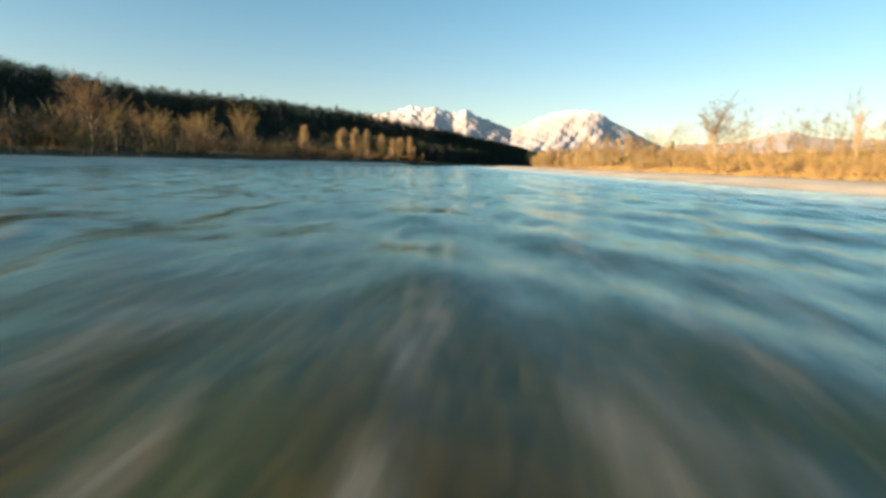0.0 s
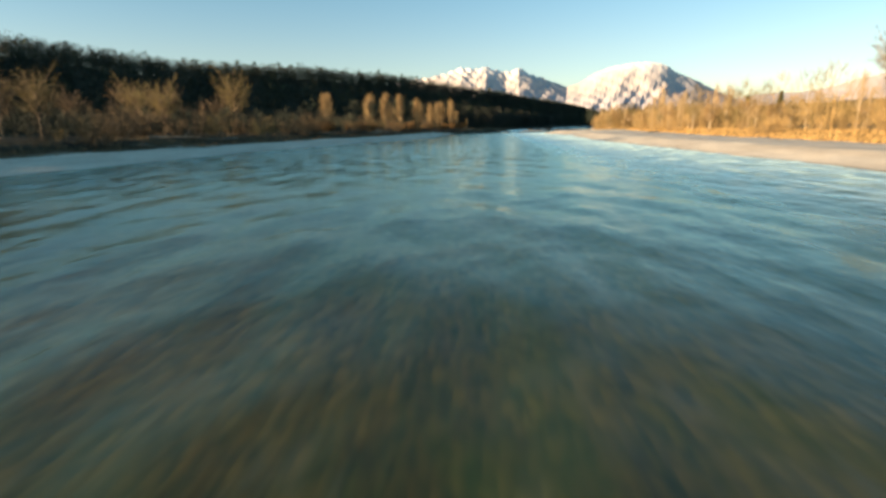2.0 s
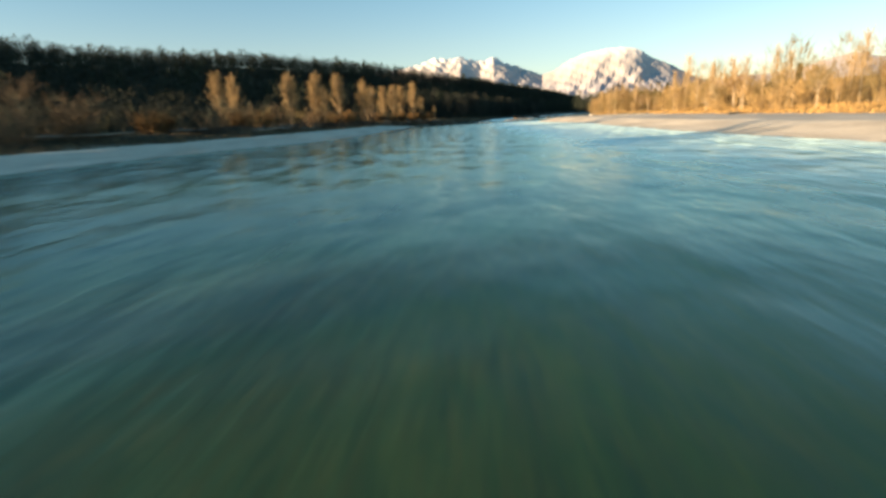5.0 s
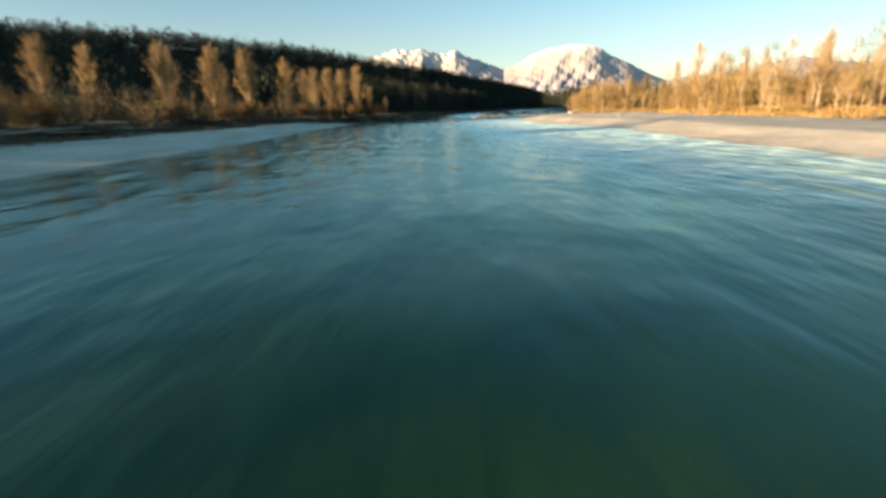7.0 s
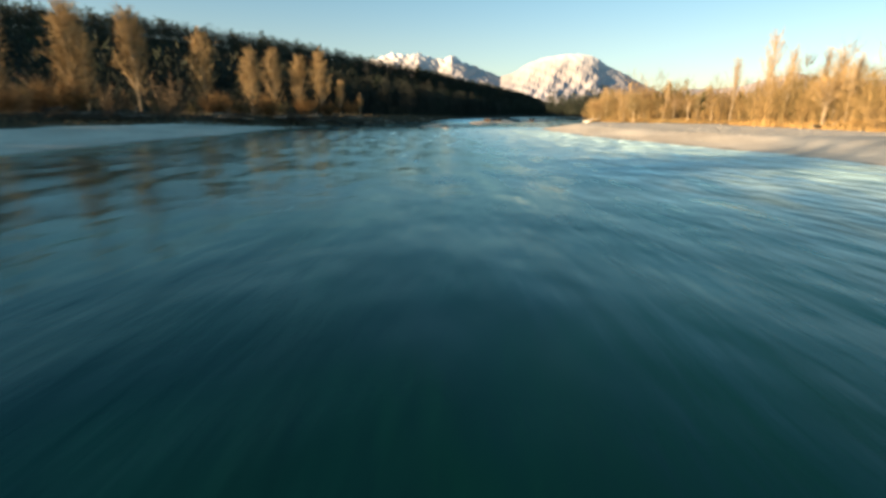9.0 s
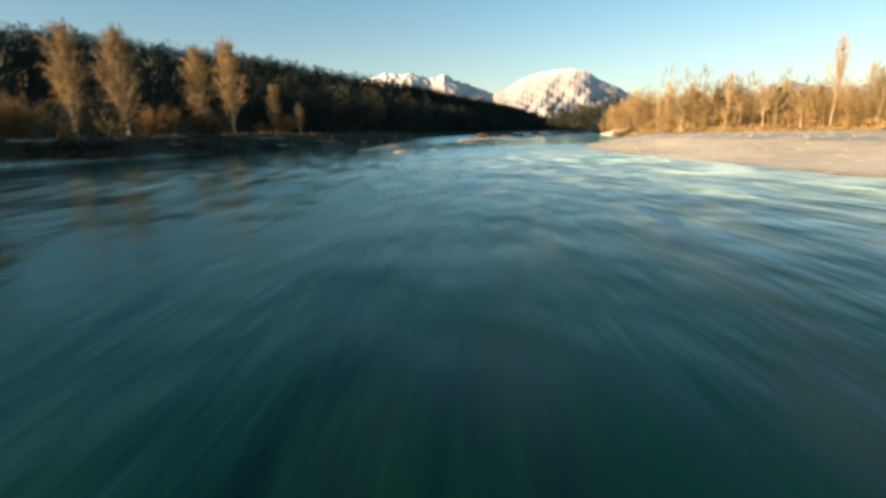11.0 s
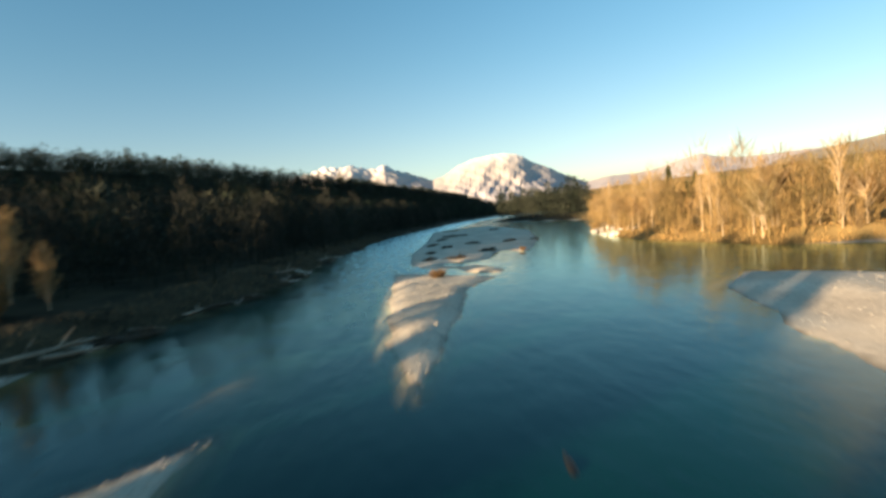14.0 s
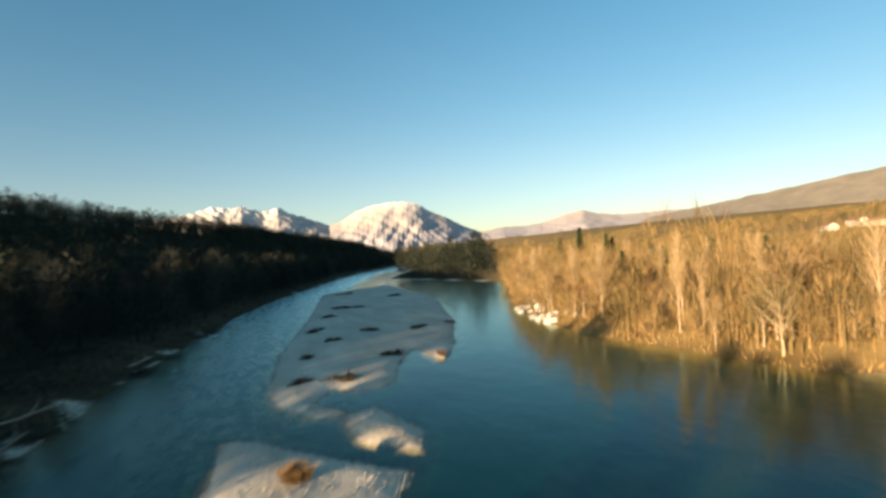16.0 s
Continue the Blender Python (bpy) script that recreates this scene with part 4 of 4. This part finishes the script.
HEAPS = [(23, 352.5, 30, 5.0, 1.6, 0.6), (27, 352, 10, 4.0, 2.2, 0.7), (25, 365, 40, 3.0, 1.4, 0.4), (30, 375, 20, 4.5, 2.0, 0.6), (29, 388, 50, 4.5, 1.6, 0.5), (34, 407, 10, 5.0, 2.0, 0.5), (39, 423, 5, 9.0, 2.6, 0.8), (43, 421, 0, 4.0, 2.0, 0.5), (59, 447, -20, 8.0, 3.0, 0.7), (37, 381, 10, 5.0, 1.6, 0.4), (44, 379, -10, 7.0, 1.8, 0.5), (36, 358.5, 60, 3.6, 1.8, 0.8), (34.5, 361, 0, 4.4, 1.5, 0.7), (51, 383, 0, 4.5, 2.0, 0.5), (48, 470, 20, 9.0, 3.0, 0.7)]
HEAPS += [(-15, 276, 60, 5.0, 2.0, 0.6), (-10, 290, 55, 6.0, 2.2, 0.7), (-7.5, 303, 60, 5.0, 2.0, 0.6), (-4, 316, 65, 6.0, 2.0, 0.7), (0, 330, 60, 6.0, 2.0, 0.6), (4, 349, 75, 6.0, 1.8, 0.6), (6.5, 372, 75, 6.0, 2.0, 0.6), (12, 402, 75, 7.0, 2.0, 0.6), (-36, 208, 70, 9.0, 3.0, 1.0), (-37, 226, 75, 8.0, 2.6, 0.9), (-40, 186, 70, 8.0, 3.0, 0.9)]
HEAPS += [(-38, 172, 70, 12.0, 3.6, 1.2), (-34, 192, 72, 13.0, 3.6, 1.2), (-33, 217, 76, 13.0, 3.4, 1.1), (-30, 238, 74, 12.0, 3.2, 1.1), (-24, 251, 55, 9.0, 3.0, 1.0), (-44, 152, 68, 12.0, 3.4, 1.1), (-19, 266, 55, 8.0, 2.6, 0.9)]
for n, (x, y, turn, long, wide, tall) in enumerate(HEAPS):
    if n < 15:  # on the main island: shorter, lying every way
        turn, long = turn + plan.uniform(-60, 60), long * plan.uniform(0.45, 0.8)
    debris_heap(x, y, turn, long, wide, tall, 320 + n)
LOGS = [(-51, 114, 20, 2), (-47, 120, 35, 0), (-48, 101, 15, 1), (-33, 204, 60, 2), (-38, 228, 70, 0), (-36, 190, 75, 2), (-34, 214, 40, 1), (-29, 240, 65, 0), (-24, 258, 60, 2), (-17, 280, 55, 1), (-12, 297, 60, 0), (-7, 312, 60, 2), (-2, 326, 70, 1), (3, 346, 80, 0), (57, 252, 20, 2), (45, 196, 40, 0), (62, 284, 30, 1), (2, 352, 60, 2), (6, 376, 70, 0)]
for x, y, turn, kind in LOGS:
    driftwood_log(x, y, turn + 5, kind)
rust = shrub("rust_shrub", 350, 1.5, TWIG_RUST, "low rust-orange shrub on the gravel bar", "", stems=90, twigs=40, fine=0.5)
rust.matrix_basis = on_ground(20.9, 330.4, 0, 1.0) @ Matrix.Diagonal((1.05, 0.8, 0.68, 1))
rust_small = copy_thing(rust, Matrix.Identity(4))
rust_small.matrix_basis = on_ground(39.5, 357.5, 80, 0.5)


def boulder_mesh(seed, stretch):
    rng = np.random.RandomState(seed)
    bm = bmesh.new()
    bmesh.ops.create_icosphere(bm, subdivisions=2, radius=1.0)
    cuts = [(Vector(rng.normal(size=3)).normalized(), rng.uniform(0.55, 0.85)) for _ in range(7)]
    for v in bm.verts:
        for way, reach in cuts:
            over = v.co.dot(way) - reach
            if over > 0:
                v.co -= way * over * 0.9
        v.co.x *= stretch[0]
        v.co.y *= stretch[1]
        v.co.z *= stretch[2]
    me = bpy.data.meshes.new("boulder")
    bm.to_mesh(me)
    bm.free()
    me.materials.append(PALE_STONE)
    return me


BOULDERS = [boulder_mesh(360 + n, ((1.2, 0.9, 0.8), (0.9, 1.1, 0.7), (1.4, 0.8, 0.9), (0.8, 0.8, 0.75))[n]) for n in range(4)]
RIVER_STONE = boulder_mesh(366, (1.3, 0.9, 0.8))
RIVER_STONE.materials.clear()
RIVER_STONE.materials.append(varied("wet tan stone", (0.16, 0.09, 0.03), (0.36, 0.22, 0.075), 2.0, rough=0.35, bump=0.03, specular=0.5))
for n in range(34):
    k = plan.random()
    y = 369 + 27 * k + plan.uniform(-1, 1)
    x = float(along(RIGHT_SHORE, y)) + plan.uniform(-0.2, 4.5)
    ob = tagged(new("boulder", BOULDERS[n % 4]), "pale limestone boulder of the bank protection", "boulder", "boulders on the river bend")
    ob.matrix_basis = on_ground(x, y, plan.uniform(0, 360), plan.uniform(0.5, 1.05), -0.1)
# stones that break the surface of the rapids
for x, y, size in ((-18.6, 17.6, 0.6), (-16.3, 14.5, 0.6), (-7.6, 27.0, 0.5), (-0.2, 28.8, 0.5), (-13.5, 33, 0.5)):
    ob = tagged(new("river_stone", RIVER_STONE), "wet tan stone breaking the surface of the rapids", "stone", "stones in the rapids")
    ob.matrix_basis = pose(x, y, -0.17, 0, 0, plan.uniform(60, 120)) @ Matrix.Diagonal((size * 1.3, size, size * 0.36, 1))

# a mossy boulder just under the surface, and a sunken snag in the pool
MOSSY_STONE = boulder_mesh(367, (1.1, 1.0, 0.8))
MOSSY_STONE.materials.clear()
MOSSY_STONE.materials.append(varied("mossy olive stone", (0.035, 0.026, 0.004), (0.13, 0.095, 0.012), 3.0, rough=0.5, bump=0.04, specular=0.4))
ob = tagged(new("mossy_boulder", MOSSY_STONE), "olive mossy boulder just under the surface of the rapids", "stone")
ob.matrix_basis = pose(-6.2, 26.0, -0.33, 0, 0, 25) @ Matrix.Diagonal((0.5, 0.5, 0.34, 1))
SNAG_WOOD = varied("black waterlogged wood", (0.004, 0.004, 0.003), (0.016, 0.014, 0.011), 2.0, rough=0.5)
snag = tagged(new("sunken_snag", mesh_of("sunken_snag", *tube([(0.5, 2.0, -0.4), (0.15, 0.8, -0.05), (-0.05, -0.4, 0.03), (-0.4, -1.6, -0.3)], [0.08, 0.16, 0.18, 0.10], 8), SNAG_WOOD, True)), "dark waterlogged snag breaking the surface of the pool", "driftwood")
snag.matrix_basis = pose(17.9, 289.6, -0.11)


def cobble_field(name, accept, count, seed, label):
    """Loose cobbles, too many to count, strewn over the gravel."""
    rng = np.random.RandomState(seed)
    base = np.array([(1, 0, 0), (0, 1, 0), (-1, 0, 0), (0, -1, 0), (0, 0, 1), (0, 0, -0.6)], float)
    tri = np.array([(0, 1, 4), (1, 2, 4), (2, 3, 4), (3, 0, 4), (1, 0, 5), (2, 1, 5), (3, 2, 5), (0, 3, 5)])
    spots = np.concatenate([p for p in accept(rng, count)])
    z = height(spots[:, 0], spots[:, 1])
    size = 0.03 + 0.06 * rng.rand(len(spots)) ** 2.5
    turn = rng.uniform(0, 2 * math.pi, len(spots))
    v = base[None] * (size[:, None] * np.array([1.2, 0.9, 0.6]))[:, None, :] * rng.uniform(0.7, 1.2, (len(spots), 6, 1))
    c, q = np.cos(turn)[:, None], np.sin(turn)[:, None]
    verts = np.stack([v[..., 0] * c - v[..., 1] * q + spots[:, :1], v[..., 0] * q + v[..., 1] * c + spots[:, 1:2], v[..., 2] + z[:, None] + size[:, None] * 0.2], -1).reshape(-1, 3)
    faces = (tri[None] + np.arange(len(spots))[:, None, None] * 6).reshape(-1, 3)
    return tagged(new(name, mesh_of(name, verts, faces, COBBLE)), label, "cobbles", kind="stuff")


def on_bars(rng, count):
    for x0, x1, y0, y1, share in ((13, 29, 295, 344, 0.4), (0, 8, 264, 296, 0.15), (18, 55, 225, 318, 0.25), (20, 60, 340, 430, 0.2)):
        p = np.c_[rng.uniform(x0, x1, int(count * share * 2)), rng.uniform(y0, y1, int(count * share * 2))]
        yield p[shore_distance(p[:, 0], p[:, 1]) > 0.1]


cobble_field("cobbles", on_bars, 15000, 371, "loose grey river cobbles strewn over the gravel bars")


def grass_edge(name, table, side, y0, y1, count, mat, tall, seed, label, depth=7.0):
    rng = np.random.RandomState(seed)
    y = rng.uniform(y0, y1, count)
    x = along(table, y) + side * (depth * rng.rand(count) ** 1.4 - 1.0 + 1.2 * wobble(y, y * 0, 13, seed))
    dry = shore_distance(x, y) > 0.3
    x, y = x[dry], y[dry]
    roots = np.c_[x, y, height(x, y) - 0.03]
    ways = unit(np.c_[rng.normal(0, 0.35, len(x)), rng.normal(0, 0.35, len(x)), np.ones(len(x))])
    me = mesh_of(name, *blades(rng, roots, ways, tall * rng.uniform(0.5, 1.2, len(x)), rng.uniform(0.05, 0.12, len(x))), mat)
    return tagged(new(name, me), label, "grass", kind="stuff")


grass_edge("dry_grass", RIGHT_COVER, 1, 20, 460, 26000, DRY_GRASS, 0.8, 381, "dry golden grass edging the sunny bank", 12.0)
grass_edge("bank_grass", LEFT_COVER, -1, 20, 460, 22000, DARK_GRASS, 0.6, 382, "dark brown grass edging the shaded bank", 9.0)


# ---- farmhouses on the sunny slope ----
def house(x, y, turn, long, wide, tall, label):
    thing = tagged(new("farmhouse"), label, "house", "farmhouses on the slope")
    a, b = long / 2, wide / 2
    ridge = tall + wide * 0.28
    verts = [(-a, -b, -1), (a, -b, -1), (a, b, -1), (-a, b, -1), (-a, -b, tall), (a, -b, tall), (a, b, tall), (-a, b, tall), (-a, 0, ridge), (a, 0, ridge)]
    me = bpy.data.meshes.new("wall")
    me.from_pydata(verts, [], [(0, 1, 5, 4), (1, 2, 6, 9, 5), (2, 3, 7, 6), (3, 0, 4, 8, 7), (4, 5, 9, 8), (6, 7, 8, 9)])
    me.materials.append(PLASTER)
    child("wall", me, thing)
    e, h = 0.5, 0.25
    roof = bpy.data.meshes.new("roof")
    low = tall - 0.28 * e * 2 + 0.05
    rv = [(-a - e, -b - e, low), (a + e, -b - e, low), (a + e, 0, ridge + 0.08), (-a - e, 0, ridge + 0.08), (a + e, b + e, low), (-a - e, b + e, low)]
    rv += [(p[0], p[1], p[2] + h) for p in rv]
    roof.from_pydata(rv, [], [(6, 7, 8, 9), (9, 8, 10, 11), (0, 3, 2, 1), (3, 5, 4, 2), (0, 1, 7, 6), (4, 5, 11, 10), (1, 2, 8, 7), (2, 4, 10, 8), (0, 6, 9, 3), (3, 9, 11, 5)])
    roof.materials.append(ROOF_TILE)
    child("roof", roof, thing)
    for row in range(2):
        for k in range(int(long // 3)):
            cx, cz = -a + 1.6 + k * 3.0, 1.0 + row * 2.7
            pane = bpy.data.meshes.new("window")
            v = [(cx + dx, -b - dy, cz + dz) for dy in (-0.05, 0.04) for dx, dz in ((-0.45, 0), (0.45, 0), (0.45, 1.3), (-0.45, 1.3))]
            pane.from_pydata(v, [], [(4, 5, 6, 7), (0, 4, 7, 3), (5, 1, 2, 6), (7, 6, 2, 3), (0, 1, 5, 4)])
            pane.materials.append(WINDOW_DARK)
            child("window", pane, thing)
    thing.matrix_basis = on_ground(x, y, turn, 1.0, 0.0)
    return thing


house(548, 600, 62, 18, 10, 5.5, "long pale plastered farmhouse with a tiled roof")
house(528, 612, 58, 14, 9, 5.0, "pale plastered farm building with a tiled roof")
house(540, 578, 60, 22, 8, 4.0, "low pale barn beside the farmhouse")
